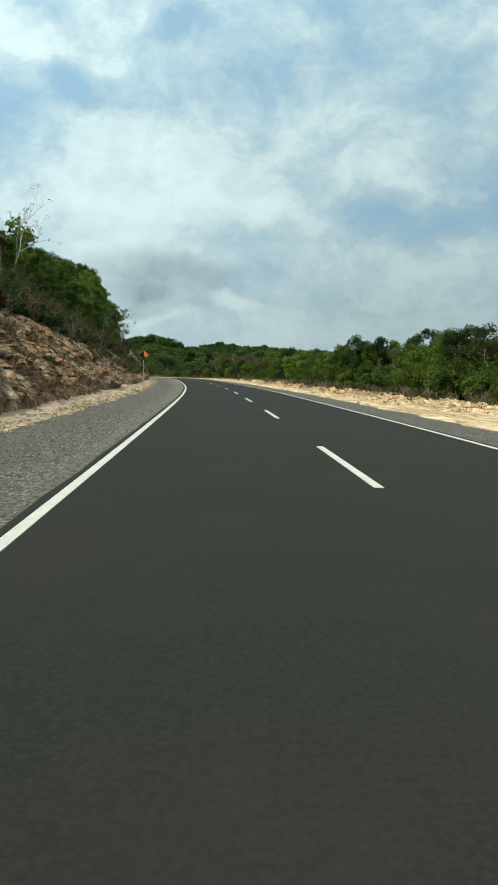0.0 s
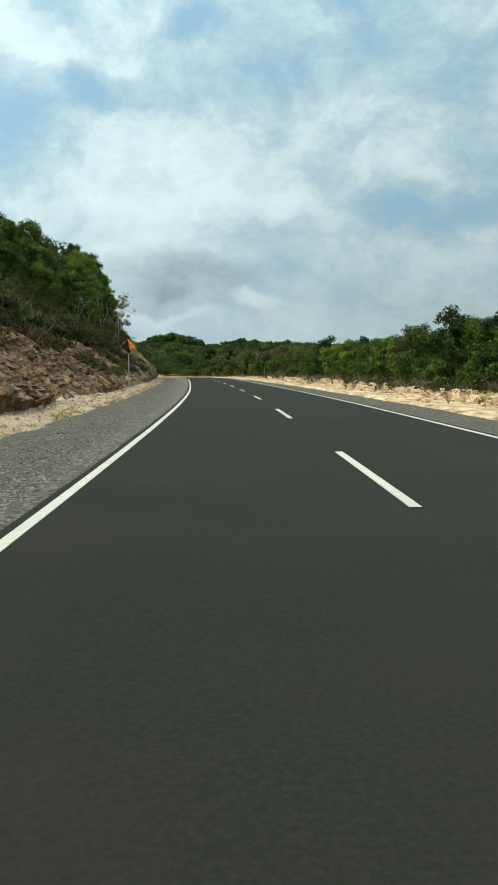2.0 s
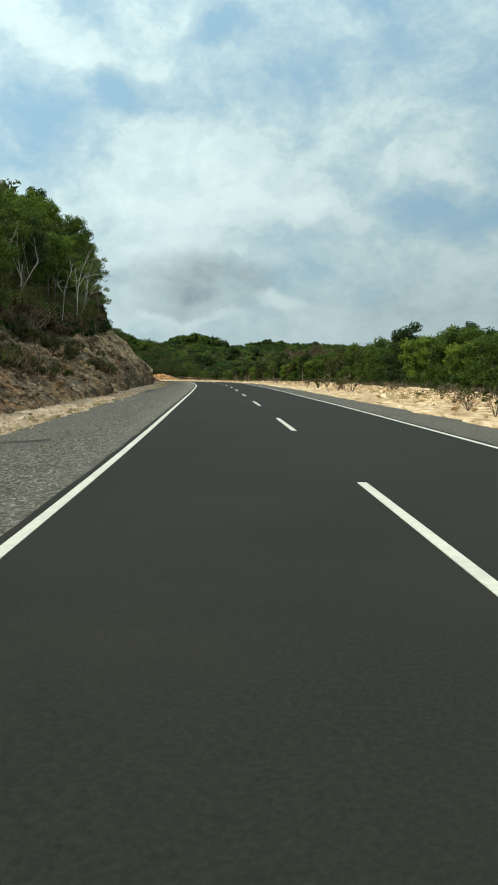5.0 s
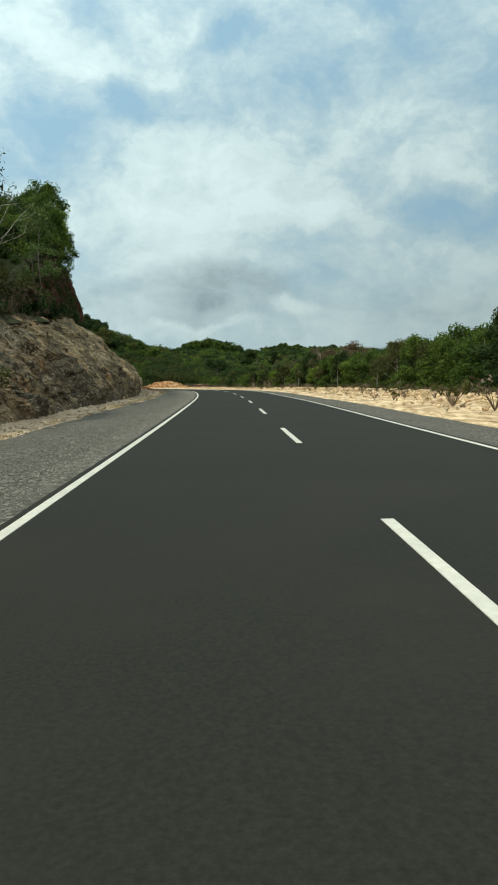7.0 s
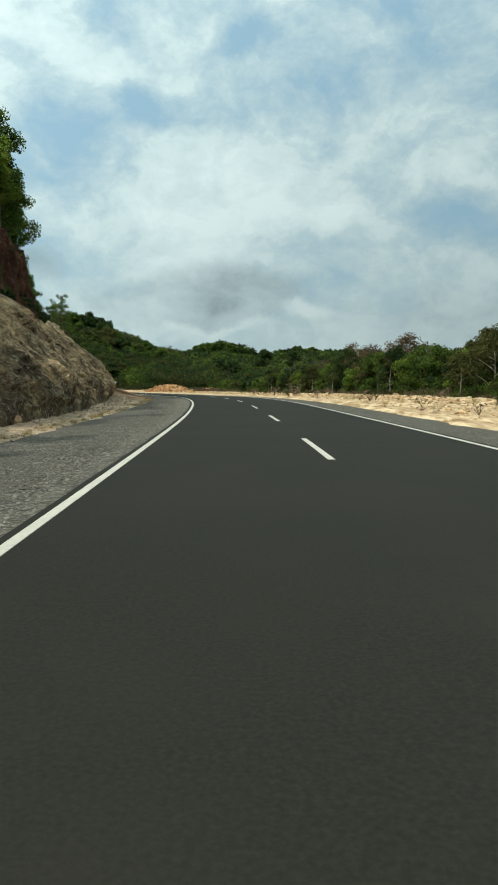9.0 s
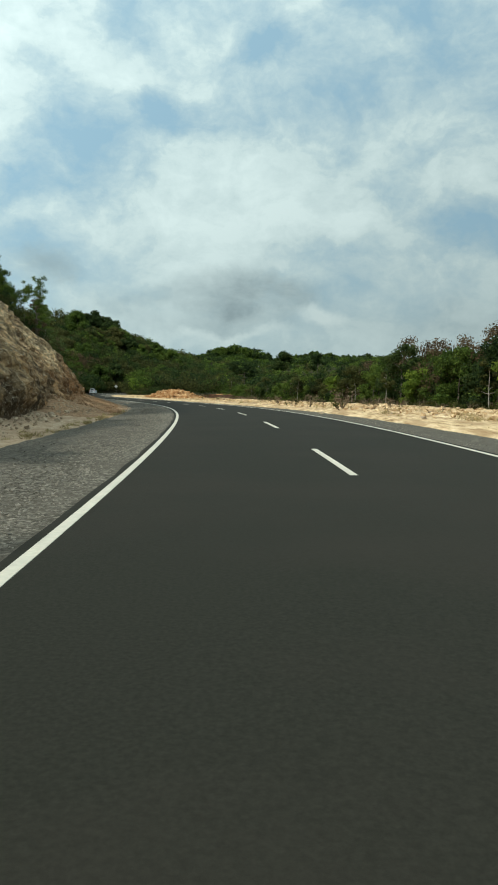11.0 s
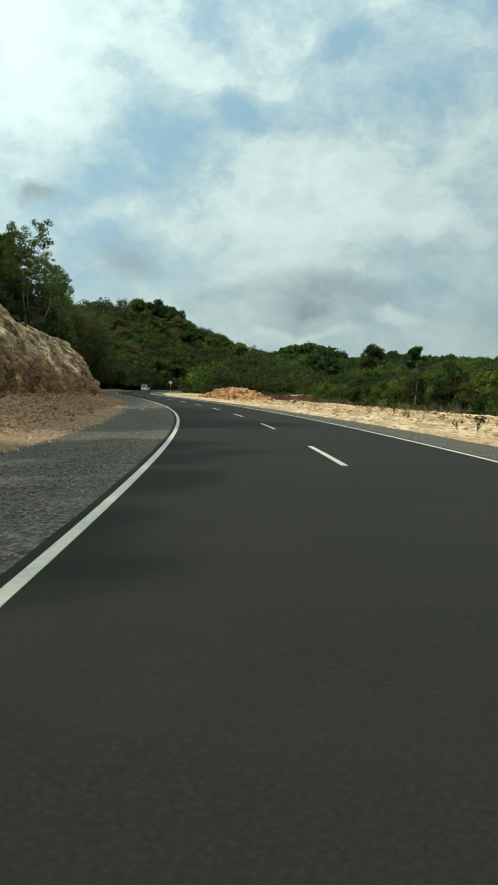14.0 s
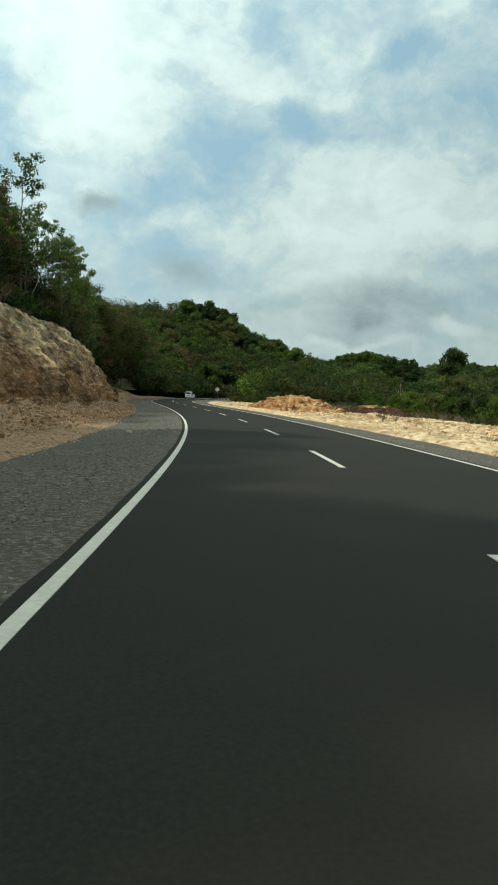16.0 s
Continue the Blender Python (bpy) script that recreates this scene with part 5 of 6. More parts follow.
x, y = -63.0, 361.5
ps = small_sign()
ps.matrix_basis = pose(x, y, float(land(x, y)) + 0.1, 0, 0, 18)


# ---------------------------------------------------------------- white people carrier on the road ahead
def van():
    root = new("car")
    bm = bmesh.new()
    # side outline x (length, rear at 0) against z; lofted across the width with tumblehome
    low = [(0.0, 0.42), (0.0, 0.92), (0.10, 1.02), (3.05, 1.02), (4.05, 0.86), (4.18, 0.55), (4.15, 0.32), (0.10, 0.28)]
    rows = []
    for yy, shrink in ((-0.83, 0.97), (-0.80, 1.0), (0.80, 1.0), (0.83, 0.97)):
        rows.append([bm.verts.new((yy, 2.1 + (px - 2.1) * shrink, 0.6 + (pz - 0.6) * shrink)) for px, pz in low])
    for a, b in zip(rows, rows[1:]):
        for i in range(len(low)):
            j = (i + 1) % len(low)
            bm.faces.new((a[i], a[j], b[j], b[i]))
    bm.faces.new(rows[0][::-1])
    bm.faces.new(rows[-1])
    bmesh.ops.recalc_face_normals(bm, faces=bm.faces)
    bmesh.ops.bevel(bm, geom=list(bm.edges), offset=0.03, segments=2, affect="EDGES")
    body = part("body", bm, CAR_WHITE, root, "white painted body")
    bm = bmesh.new()
    base = [(-0.78, 0.08), (0.78, 0.08), (0.78, 3.1), (-0.78, 3.1)]
    top = [(-0.60, 0.32), (0.60, 0.32), (0.60, 2.25), (-0.60, 2.25)]
    a = [bm.verts.new((px, py, 1.0)) for px, py in base]
    b = [bm.verts.new((px, py, 1.60)) for px, py in top]
    c = [bm.verts.new((px * 0.9, py * 0.94 + 0.1, 1.68)) for px, py in top]
    for lo, hi in ((a, b), (b, c)):
        for i in range(4):
            j = (i + 1) % 4
            bm.faces.new((lo[i], lo[j], hi[j], hi[i]))
    bm.faces.new(c)
    bm.faces.new(a[::-1])
    bmesh.ops.bevel(bm, geom=list(bm.edges), offset=0.04, segments=2, affect="EDGES")
    part("cabin", bm, CAR_WHITE, root, "white roof and pillars")

    def pane(name, pts, push, label=""):
        bm = bmesh.new()
        v = [bm.verts.new(p) for p in pts]
        f = bm.faces.new(v)
        r = bmesh.ops.extrude_face_region(bm, geom=[f])
        bmesh.ops.translate(bm, vec=push, verts=[e for e in r["geom"] if isinstance(e, bmesh.types.BMVert)])
        bmesh.ops.recalc_face_normals(bm, faces=bm.faces)
        return part(name, bm, GLASS_DARK, root, label)

    pane("rear_window", [(-0.62, 0.135, 1.10), (0.62, 0.135, 1.10), (0.52, 0.30, 1.53), (-0.52, 0.30, 1.53)], (0, -0.03, 0.01), "dark tinted rear window")
    pane("windscreen", [(-0.66, 2.98, 1.08), (0.66, 2.98, 1.08), (0.54, 2.34, 1.54), (-0.54, 2.34, 1.54)], (0, 0.03, 0.03))
    for sx in (-1, 1):
        for y0, y1, t0, t1 in ((0.35, 1.15, 0.5, 1.15), (1.25, 2.05, 1.25, 1.95), (2.13, 2.8, 2.03, 2.25)):
            pane("side_window", [(sx * 0.745, y0, 1.10), (sx * 0.745, y1, 1.10), (sx * 0.635, t1, 1.52), (sx * 0.635, t0, 1.52)], (sx * 0.02, 0, 0.005))
        bm = bmesh.new()
        box(bm, sx * 0.70, 0.02, 0.98, 0.16, 0.08, 0.36, 0.02)
        part("tail_lamp", bm, TAIL_RED, body, "red tail lamp")
        bm = bmesh.new()
        box(bm, sx * 0.62, 4.02, 0.76, 0.34, 0.12, 0.16, 0.03)
        part("headlamp", bm, GLASS_DARK, body)
        bm = bmesh.new()
        box(bm, sx * 0.93, 2.62, 1.08, 0.16, 0.10, 0.13, 0.03)
        part("mirror", bm, CAR_WHITE, body)
    bm = bmesh.new()
    box(bm, 0, 0.0, 0.48, 1.58, 0.14, 0.26, 0.04)
    part("rear_bumper", bm, CAR_WHITE, body)
    bm = bmesh.new()
    box(bm, 0, -0.045, 0.82, 0.42, 0.02, 0.13, 0.004)
    part("plate_panel", bm, PLATE, body, "dark blank panel")
    for sx in (-0.72, 0.72):
        for yy in (0.75, 3.32):
            bm = bmesh.new()
            bmesh.ops.create_cone(bm, cap_ends=True, segments=24, radius1=0.31, radius2=0.31, depth=0.20, matrix=pose(sx, yy, 0.31, 0, 90, 0))
            bmesh.ops.bevel(bm, geom=[e for e in bm.edges if e.calc_face_angle(0) > 1], offset=0.03, segments=2, affect="EDGES")
            wheel = part("wheel", bm, RUBBER, root, "black tyre")
            bm = bmesh.new()
            bmesh.ops.create_cone(bm, cap_ends=True, segments=20, radius1=0.19, radius2=0.17, depth=0.03, matrix=pose(sx + math.copysign(0.105, sx), yy, 0.31, 0, 90, 0))
            part("rim", bm, STEEL, wheel, "grey alloy rim")
    return tagged(root, "white people carrier seen from behind on the asphalt", "car")


van().matrix_basis = facing(388.0, -1.9, 0.03)


# ---------------------------------------------------------------- red rubble mound and cut bank beyond the sand
def heap(name, label, s0, s1, lat0, lat1, height, mat, seed, category="mound"):
    n, k = 70, 30
    sv = np.linspace(s0, s1, n)
    uu = np.linspace(0, 1, k)
    SS = np.broadcast_to(sv[:, None], (n, k))
    LL = lat0 + (lat1 - lat0) * uu[None] + 0 * SS
    f = fbm(SS * 0.35, LL * 0.4, 0 * SS + seed, 5)
    env = np.sin(np.pi * np.clip(uu, 0, 1))[None] ** 0.6 * (np.sin(np.pi * (sv - s0) / (s1 - s0)) ** 0.4)[:, None]
    P = at(SS, LL, -0.15 + height * env * (0.75 + 0.45 * f))
    return tagged(sheet(name, P, mat, smooth=False, flip=True), label, category)


heap("rubble_mound", "heap of orange-red rubble beside the sandy bench", 296, 318, 9.5, 17, 1.9, REDROCK, 31)
heap("earth_bank", "low dark earth bank behind the sand", 284, 312, 17.5, 24, 1.1, REDSOIL, 35)
heap("earth_bank", "low red-brown earth bank beside the road past the rock", 306, 376, -14.5, -8.8, 2.0, EARTH, 41)
heap("earth_bank", "low pale earth bank at the end of the sand", 300, 335, 25, 36, 1.2, REDROCK, 37)
rng = np.random.default_rng(8)
n = 500
s = rng.uniform(296, 318, n)
lat = rng.uniform(9.5, 17, n)
env = np.sin(np.pi * (lat - 9.5) / 7.5) ** 0.6 * np.sin(np.pi * (s - 296) / 22) ** 0.4
tagged(pebbles("rubble", at(s, lat, 1.6 * env), rng.gamma(1.6, 0.12, n) + 0.05, REDROCK, rng, 0.8), "orange rubble lumps on the mound", "rubble", kind="stuff")

# ---------------------------------------------------------------- marked trees of the far wood
rng = np.random.default_rng(91)


def lone(name, label, xy, **kw):
    t = tagged(tree(name, rng, **kw), label, "tree")
    t.matrix_basis = pose(xy[0], xy[1], float(land(*xy)) - 0.2, 0, 0, rng.uniform(0, 360))
    return t


lone("flat_topped_tree", "tall flat-topped tree with a bare pale trunk", (-24.2, 341.0), height=11.0, spread=3.8, crown_low=0.76, clumps=30, count=3600, leaf=0.32, leaf_mat=LEAF_DARK,
     bark=BARK, radius=0.15, flat=True, tight=0.22, limbs=12)
for xy, h, sp in (((-15.2, 380.0), 14.5, 3.6), ((-5.5, 359.0), 13.5, 3.0)):
    lone("broad_tree", "broad very dark green tree above the wood", xy, height=h, spread=sp, crown_low=0.22, clumps=46, count=9500, leaf=0.30, leaf_mat=LEAF_DARK, bark=BARK, radius=0.2)
for s, lat, h in ((262, 22.5, 6.0), (236, 20.5, 5.0), (226, 19.8, 5.5), (206, 19.8, 5.2), (188, 19.6, 5.0), (318, 30.0, 7.0), (322, 33.0, 6.5), (334, 38.0, 8.0)):
    p = at(s, lat)
    lone("pale_sapling", "thin pale-trunked sapling before the dark wood", (float(p[0]), float(p[1])), height=h, spread=0.9, crown_low=0.6, clumps=8, count=260, leaf=0.26,
         leaf_mat=LEAF_OLIVE, bark=PALE_BARK, radius=0.06, limbs=5)
p = at(72, 14.6)
t = lone("bush", "rounded yellow-green bush at the sand's edge", (float(p[0]), float(p[1])), height=2.6, spread=1.5, crown_low=0.1, clumps=20, count=1500, leaf=0.2, leaf_mat=LEAF_BRIGHT,
         bark=BARK, radius=0.04)
t["category"] = "bush"


# ---------------------------------------------------------------- dry plants, logs and stones on the sand
def dry_plant(rng, leafy):
    root = new("dry_plant")
    pieces = []
    tips = []
    for _i in range(12):
        a, t = rng.uniform(0, 6.28), rng.uniform(0.2, 0.9)
        L = rng.uniform(0.35, 0.8)
        q = [np.zeros(3), np.array([math.cos(a) * t * 0.5, math.sin(a) * t * 0.5, 0.6]) * L, np.array([math.cos(a) * t, math.sin(a) * t, 1.0]) * L]
        pieces.append(tube(np.array(q), [0.014, 0.010, 0.004], 4))
        tips.append(q[2])
    mesh_ob("stem", *join(pieces), TWIG, False, root)
    tips = np.array(tips)
    mesh_ob("foliage", *leaf_cloud(rng, tips, np.full(len(tips), 0.16), 150 if leafy else 60, 0.10), LEAF_OLIVE if leafy else TWIG, False, root)
    return tagged(root, "small dry olive shrub on the pale sand" if leafy else "brown dry weed on the pale sand", "plant")


weeds = [dry_plant(rng, i < 2) for i in range(4)]
spots = []
for i in range(150):
    s = rng.uniform(18, 335)
    w = float(np.interp(s, SB, width))
    lat = 7.0 + (w - 7.5) * rng.random() ** 0.8
    spots.append((at(s, lat, 0.02), rng.uniform(0.3, 1.0)))
for s, lat, h in ((127, 9.0, 1.5), (131, 8.6, 1.5), (134, 9.5, 1.2), (209, 9.5, 1.7), (211, 10.2, 1.5), (145, 10.0, 1.2), (216, 8.8, 1.2)):
    spots.append((at(s, lat, 0.02), h))
plant_out(weeds, spots, "weeds on the sand", rng, 0.95, 1.05)
n = 260
s = rng.uniform(15, 330, n)
w = np.interp(s, SB, width)
scrub("dry_grass", "straw-brown dry grass along the sand's far edge", at(s, w - rng.gamma(1.2, 1.0, n) + 0.8, 0.05), rng.uniform(0.25, 0.8, n), 60, rng, category="grass")


def log(length, r, rng):
    k = 7
    q = np.stack([np.linspace(0, length, k), np.cumsum(rng.normal(0, 0.06, k)), r + 0.02 * rng.random(k)], -1)
    ob = mesh_ob("log", *tube(q, np.linspace(r, r * 0.6, k), 8), PALE_BARK, True)
    return tagged(ob, "fallen pale grey log on the sand's edge", "log", group="fallen logs")


for s, lat, L, turn in ((54, 11.4, 3.0, 20), (55.5, 11.9, 2.6, 8), (57, 12.2, 2.2, 35), (96, 15.0, 1.8, 60)):
    log(L, 0.07, rng).matrix_basis = facing(s, lat, 0.12, turn)


def boulder(name, label, size, mat, seed):
    bm = bmesh.new()
    bmesh.ops.create_icosphere(bm, subdivisions=3, radius=1.0)
    for v in bm.verts:
        k = 1 + 0.35 * noise.fractal(v.co * 1.1 + Vector((seed, 0, 0)), 0.8, 2.0, 4)
        v.co = Vector((v.co.x * size[0], v.co.y * size[1], v.co.z * size[2])) * k
    return tagged(part(name, bm, mat), label, "stone")


boulder("stone", "white fist-sized stone on the gravel shoulder", (0.11, 0.09, 0.08), CHUNK, 3).matrix_basis = facing(242.5, -5.5, -0.02)
boulder("stone", "pale stone lying on the far gravel shoulder", (0.16, 0.14, 0.10), CHUNK, 5).matrix_basis = facing(198, 5.2, -0.02)
for i, (s, lat, k) in enumerate(((119, -8.5, 0.3), (152, -8.9, 0.3), (236, -8.4, 0.25), (246, -9.0, 0.4), (264, -9.2, 0.4))):
    boulder("boulder", "brown boulder at the foot of the cutting", (k, k * 0.8, k * 0.7), EARTH, 10 + i).matrix_basis = facing(s, lat, 0.12, 40 * i)


# ---------------------------------------------------------------- small shelter on the brink
def shelter():
    root = new("shelter")
    for px in (-1.4, 1.4):
        for py in (-1.1, 1.1):
            bm = bmesh.new()
            rod(bm, (px, py, -0.8), (px, py, 2.3 + 0.12 * px), 0.05, 8)
            part("post", bm, OLD_WOOD, root, "weathered wooden post")
    bm = bmesh.new()
    n = 26
    lo, hi = [], []
    for i in range(n):
        y = -1.5 + 3.0 * i / (n - 1)
        wave = 0.025 * (1 if i % 2 else -1)
        lo.append((bm.verts.new((-1.9, y, 2.12 + wave)), bm.verts.new((1.9, y, 2.56 + wave))))
        hi.append((bm.verts.new((-1.9, y, 2.135 + wave)), bm.verts.new((1.9, y, 2.575 + wave))))
    for i in range(n - 1):
        bm.faces.new((hi[i][0], hi[i][1], hi[i + 1][1], hi[i + 1][0]))
        bm.faces.new((lo[i][0], lo[i + 1][0], lo[i + 1][1], lo[i][1]))
    part("roof", bm, ROOF_TIN, root, "rusty corrugated tin roof")
    bm = bmesh.new()
    for px in (-1.4, 1.4):
        rod(bm, (px, -1.3, 2.16 + 0.12 * px), (px, 1.3, 2.16 + 0.12 * px), 0.04, 6)
    part("beam", bm, OLD_WOOD, root)
    return tagged(root, "small open shelter with a rusty tin roof on the slope", "shelter")


m = hill_point(48.0, -16.5)
shelter().matrix_basis = pose(float(m[0]), float(m[1]), float(m[2]) + 0.2, 0, 0, 5)



# ---------------------------------------------------------------- grass along the verge and over the sand
rng = np.random.default_rng(123)
STRAW = material("straw_grass", [(0.2, (0.16, 0.125, 0.055)), (0.5, (0.30, 0.235, 0.105)), (0.85, (0.44, 0.36, 0.19))], 1, rough=1.0, bump=0, island=0.6, spec=0.05)
n = 420
s = rng.uniform(-4, 205, n)
lat = np.interp(s, S1, left_out) - 0.05 - rng.gamma(1.1, 0.22, n)
scrub("verge_grass", "yellowed dry grass tufts along the pale verge", at(s, lat, -0.10), rng.uniform(0.05, 0.17, n), 45, rng, STRAW, 0.9, "grass")
n = 620
s = rng.uniform(10, 335, n)
w = np.interp(s, SB, width)
lat = 7.4 + (w - 7.4) * rng.beta(1.7, 1.1, n)
scrub("dry_grass", "straw-coloured grass tufts scattered over the sand", at(s, lat, 0.0), rng.uniform(0.08, 0.34, n), 50, rng, STRAW, 1.0, "grass")
n = 170
s = rng.uniform(5, 340, n)
w = np.interp(s, SB, width)
thicket("low_bushes", "olive bushes where the wood meets the sand", at(s, w - 0.6 + rng.normal(0, 0.7, n), -0.25), rng.uniform(0.4, 1.1, n), 0.9, 160, 0.13, LEAF_OLIVE, rng)
# thickets that close the road's bend ahead
for mat, n, tone in ((LEAF_DARK, 60, "dark green"), (LEAF_OLIVE, 40, "olive")):
    s = rng.uniform(400, 470, n)
    lat = np.where(rng.random(n) < 0.6, -8.5 - rng.random(n) * 9, 9 + rng.random(n) * 8)
    thicket("roadside_thicket", "%s thicket beside the far bend" % tone, ground_points(s, lat, 0.3), rng.uniform(3.5, 7.0, n), 0.55, 560, 0.26, mat, rng, 0.0)
# tangled dark brush under the trees above the first rock
n = 150
s = rng.uniform(25, 150, n)
lat = cut_foot(s) - cut_run(s) - 0.2 - rng.random(n) * 5.0
thicket("low_bushes", "dark olive brush under the slope's trees", hill_point(s, lat, 0.3), rng.uniform(1.4, 3.2, n), 0.7, 330, 0.13, LEAF_OLIVE, rng)
n = 110
s = rng.uniform(30, 150, n)
lat = cut_foot(s) - cut_run(s) - 0.1 - rng.random(n) * 4.0
scrub("dry_scrub", "tall brown bare twigs over the rock's brink", hill_point(s, lat, 0.2), rng.uniform(0.8, 1.7, n), 60, rng)
n = 60
s = rng.uniform(60, 150, n)
lat = cut_foot(s) - cut_run(s) + 0.4 - rng.random(n) * 2.0
thicket("dry_bushes", "brown dry brush hanging over the rock's brink", hill_point(s, lat, 0.3), rng.uniform(0.8, 2.0, n), 0.7, 230, 0.13, LEAF_BROWN, rng)
# tall trees that end the row above the cutting
for mat, n, tone in ((LEAF_OLIVE, 26, "olive"), (LEAF_SILVER, 16, "grey-green"), (LEAF_BROWN, 16, "dry brown"), (LEAF_DARK, 16, "dark green")):
    f = rng.random(n)
    x, y = -76.6 - 6.5 * f + rng.normal(0, 1.5, n), 327 + 41 * f
    z = land(x, y) - 0.4
    thicket("slope_woods", "%s tall trees at the end of the cutting" % tone, np.stack([x, y, z], -1), np.clip((22.5 - 3.5 * f) * rng.uniform(0.75, 1.0, n) - z, 4, 22), 0.20, 900, 0.22, mat, rng, 0.1, "woods")
# brush where the rock runs out
for mat, n, tone in ((LEAF_BROWN, 40, "dry brown"), (LEAF_OLIVE, 30, "olive")):
    s = rng.uniform(292, 345, n)
    lat = cut_foot(s) + 0.6 - rng.random(n) * 2.2
    thicket("roadside_thicket", "%s brush at the low end of the rock" % tone, at(s, lat, -0.2), rng.uniform(0.7, 2.2, n), 0.7, 240, 0.14, mat, rng)
# close canopy behind the first trees of the wood
for mat, n, tone in ((LEAF, 110, "green"), (LEAF_BRIGHT, 34, "yellow-green"), (LEAF_DARK, 60, "dark green"), (LEAF_OLIVE, 60, "olive")):
    s = rng.uniform(-15, 150, n) if mat is LEAF_BRIGHT else rng.uniform(-15, 310, n)
    lat = wood_edge(s) + 5.5 + rng.random(n) * 9
    thicket("woodland", "%s crowns closing up behind the wood's edge" % tone, ground_points(s, lat, 0.3), rng.uniform(5.6, 7.6, n) * np.interp(s, [110, 150, 230, 310], [1, 1.22, 1.15, 0.75]), 0.5, 900, 0.22, mat, rng, 0.1, "woods")
n = 70
x, y = rng.uniform(-100, -62, n), rng.uniform(450, 480, n)
thicket("hill_woods", "dark green trees behind the road's last bend", np.stack([x, y, land(x, y) - 0.6], -1), rng.uniform(4.5, 8.5, n), 0.55, 600, 0.32, LEAF_DARK, rng, 0.0, "woods")
# earth and chips spread over the whole apron
n = 6000
s = rng.uniform(192, 275, n)
f = rng.random(n)
lat = (np.interp(s, S1, left_out) + 0.15) * (1 - f) + (cut_foot(s) + 0.4) * f
tagged(pebbles("earth_clods", at(s, lat, -0.07 + 0.30 * f ** 2 + 0.5 * f ** 2.4 * step01(182, 206, s)), rng.gamma(1.3, 0.013, n) + 0.009, CHUNK, rng, 0.7), "pale chips and earth spread over the apron", "rubble", kind="stuff")
# bushes at the wood's edge: yellow-green near the start, low and dark past the sand
n = 46
s = rng.uniform(24, 84, n)
thicket("undergrowth", "fresh yellow-green bushes along the wood's edge", ground_points(s, wood_edge(s) + rng.uniform(-0.3, 3.0, n)), rng.uniform(2.2, 5.0, n), 0.5, 620, 0.15, LEAF_BRIGHT, rng)
for mat, n, tone in ((LEAF_DARK, 50, "dark green"), (LEAF_OLIVE, 30, "olive")):
    s = rng.uniform(366, 430, n)
    thicket("roadside_thicket", "%s bushes beside the road past the sand" % tone, ground_points(s, 8.8 + rng.random(n) * 12, 0.2), rng.uniform(1.2, 3.8, n), 0.7, 420, 0.2, mat, rng)
# tall high-crowned trees behind the brink, which shade the shoulder below
rng = np.random.default_rng(404)
protos = variants(4, rng, "tall_tree", "tall high-crowned green tree behind the brink of the cutting", height=14.0, spread=3.5, crown_low=0.56, clumps=46, count=9000, leaf=0.20,
                  leaf_mat=LEAF, bark=BARK, radius=0.17, tight=0.30)
spots = []
for k in range(10):
    s = 201.5 + 3.1 * k + rng.uniform(-0.8, 0.8)
    lat = -23.4 + rng.uniform(-0.6, 0.6) - (0.6 if s > 216 else 0.0)
    crown = np.interp(s, [196, 203, 208, 214, 222, 226, 232], [26.5, 27.0, 27.5, 25.0, 25.5, 28.0, 26.0]) + rng.uniform(-0.8, 0.8)
    spots.append((hill_point(s, lat), float(np.clip((crown - float(slope_height(s, lat))) / 14.0, 0.55, 1.25))))
plant_out(protos, spots, "tall trees behind the brink", rng, 0.99, 1.01)
# great crowns on the hill beyond the bend
protos = []
for mat, tone, n in ((LEAF, "green", 3), (LEAF_DARK, "dark green", 1), (LEAF_OLIVE, "olive-brown", 2)):
    protos += variants(n, rng, "hill_tree", "broad %s tree on the hill beyond the bend" % tone, height=12.0, spread=4.6, crown_low=0.16, clumps=38, count=9500, leaf=0.46, leaf_mat=mat, bark=BARK,
                       radius=0.22, tight=0.36)
spots = []
for k in range(80):
    x, y = rng.uniform(-165, -62), rng.uniform(420, 492)
    if abs(float(nearest(x, y)[1])) > 11 or y > 440:
        spots.append(((x, y, float(land(x, y)) - 2.6), rng.uniform(0.62, 0.9)))
# the trees of the crest, by the height of their tops
for x, y, top in ((-147, 508, 32.5), (-139, 503, 31.0), (-128, 505, 32.0), (-119.4, 502, 34.3), (-111.8, 505, 35.6), (-104.4, 507, 32.6), (-100.5, 500, 29.6), (-97.2, 506, 27.6), (-93.5, 500, 25.2), (-90.0, 505, 23.8), (-86.0, 500, 22.2), (-82.0, 506, 20.8), (-78.0, 500, 19.6), (-73.5, 505, 19.0)):
    z = float(land(x, y)) - 0.5
    spots.append(((x, y, z), float(np.clip((top - 1.2 - z) / 11.6, 0.5, 1.25))))
    x, y = x + rng.uniform(-4, 4), y - rng.uniform(6, 16)
    z = float(land(x, y)) - 0.5
    spots.append(((x, y, z), float(np.clip((top - 2.6 - z) / 11.6, 0.5, 1.25))))
plant_out(protos, spots, "great crowns of the hill", rng)
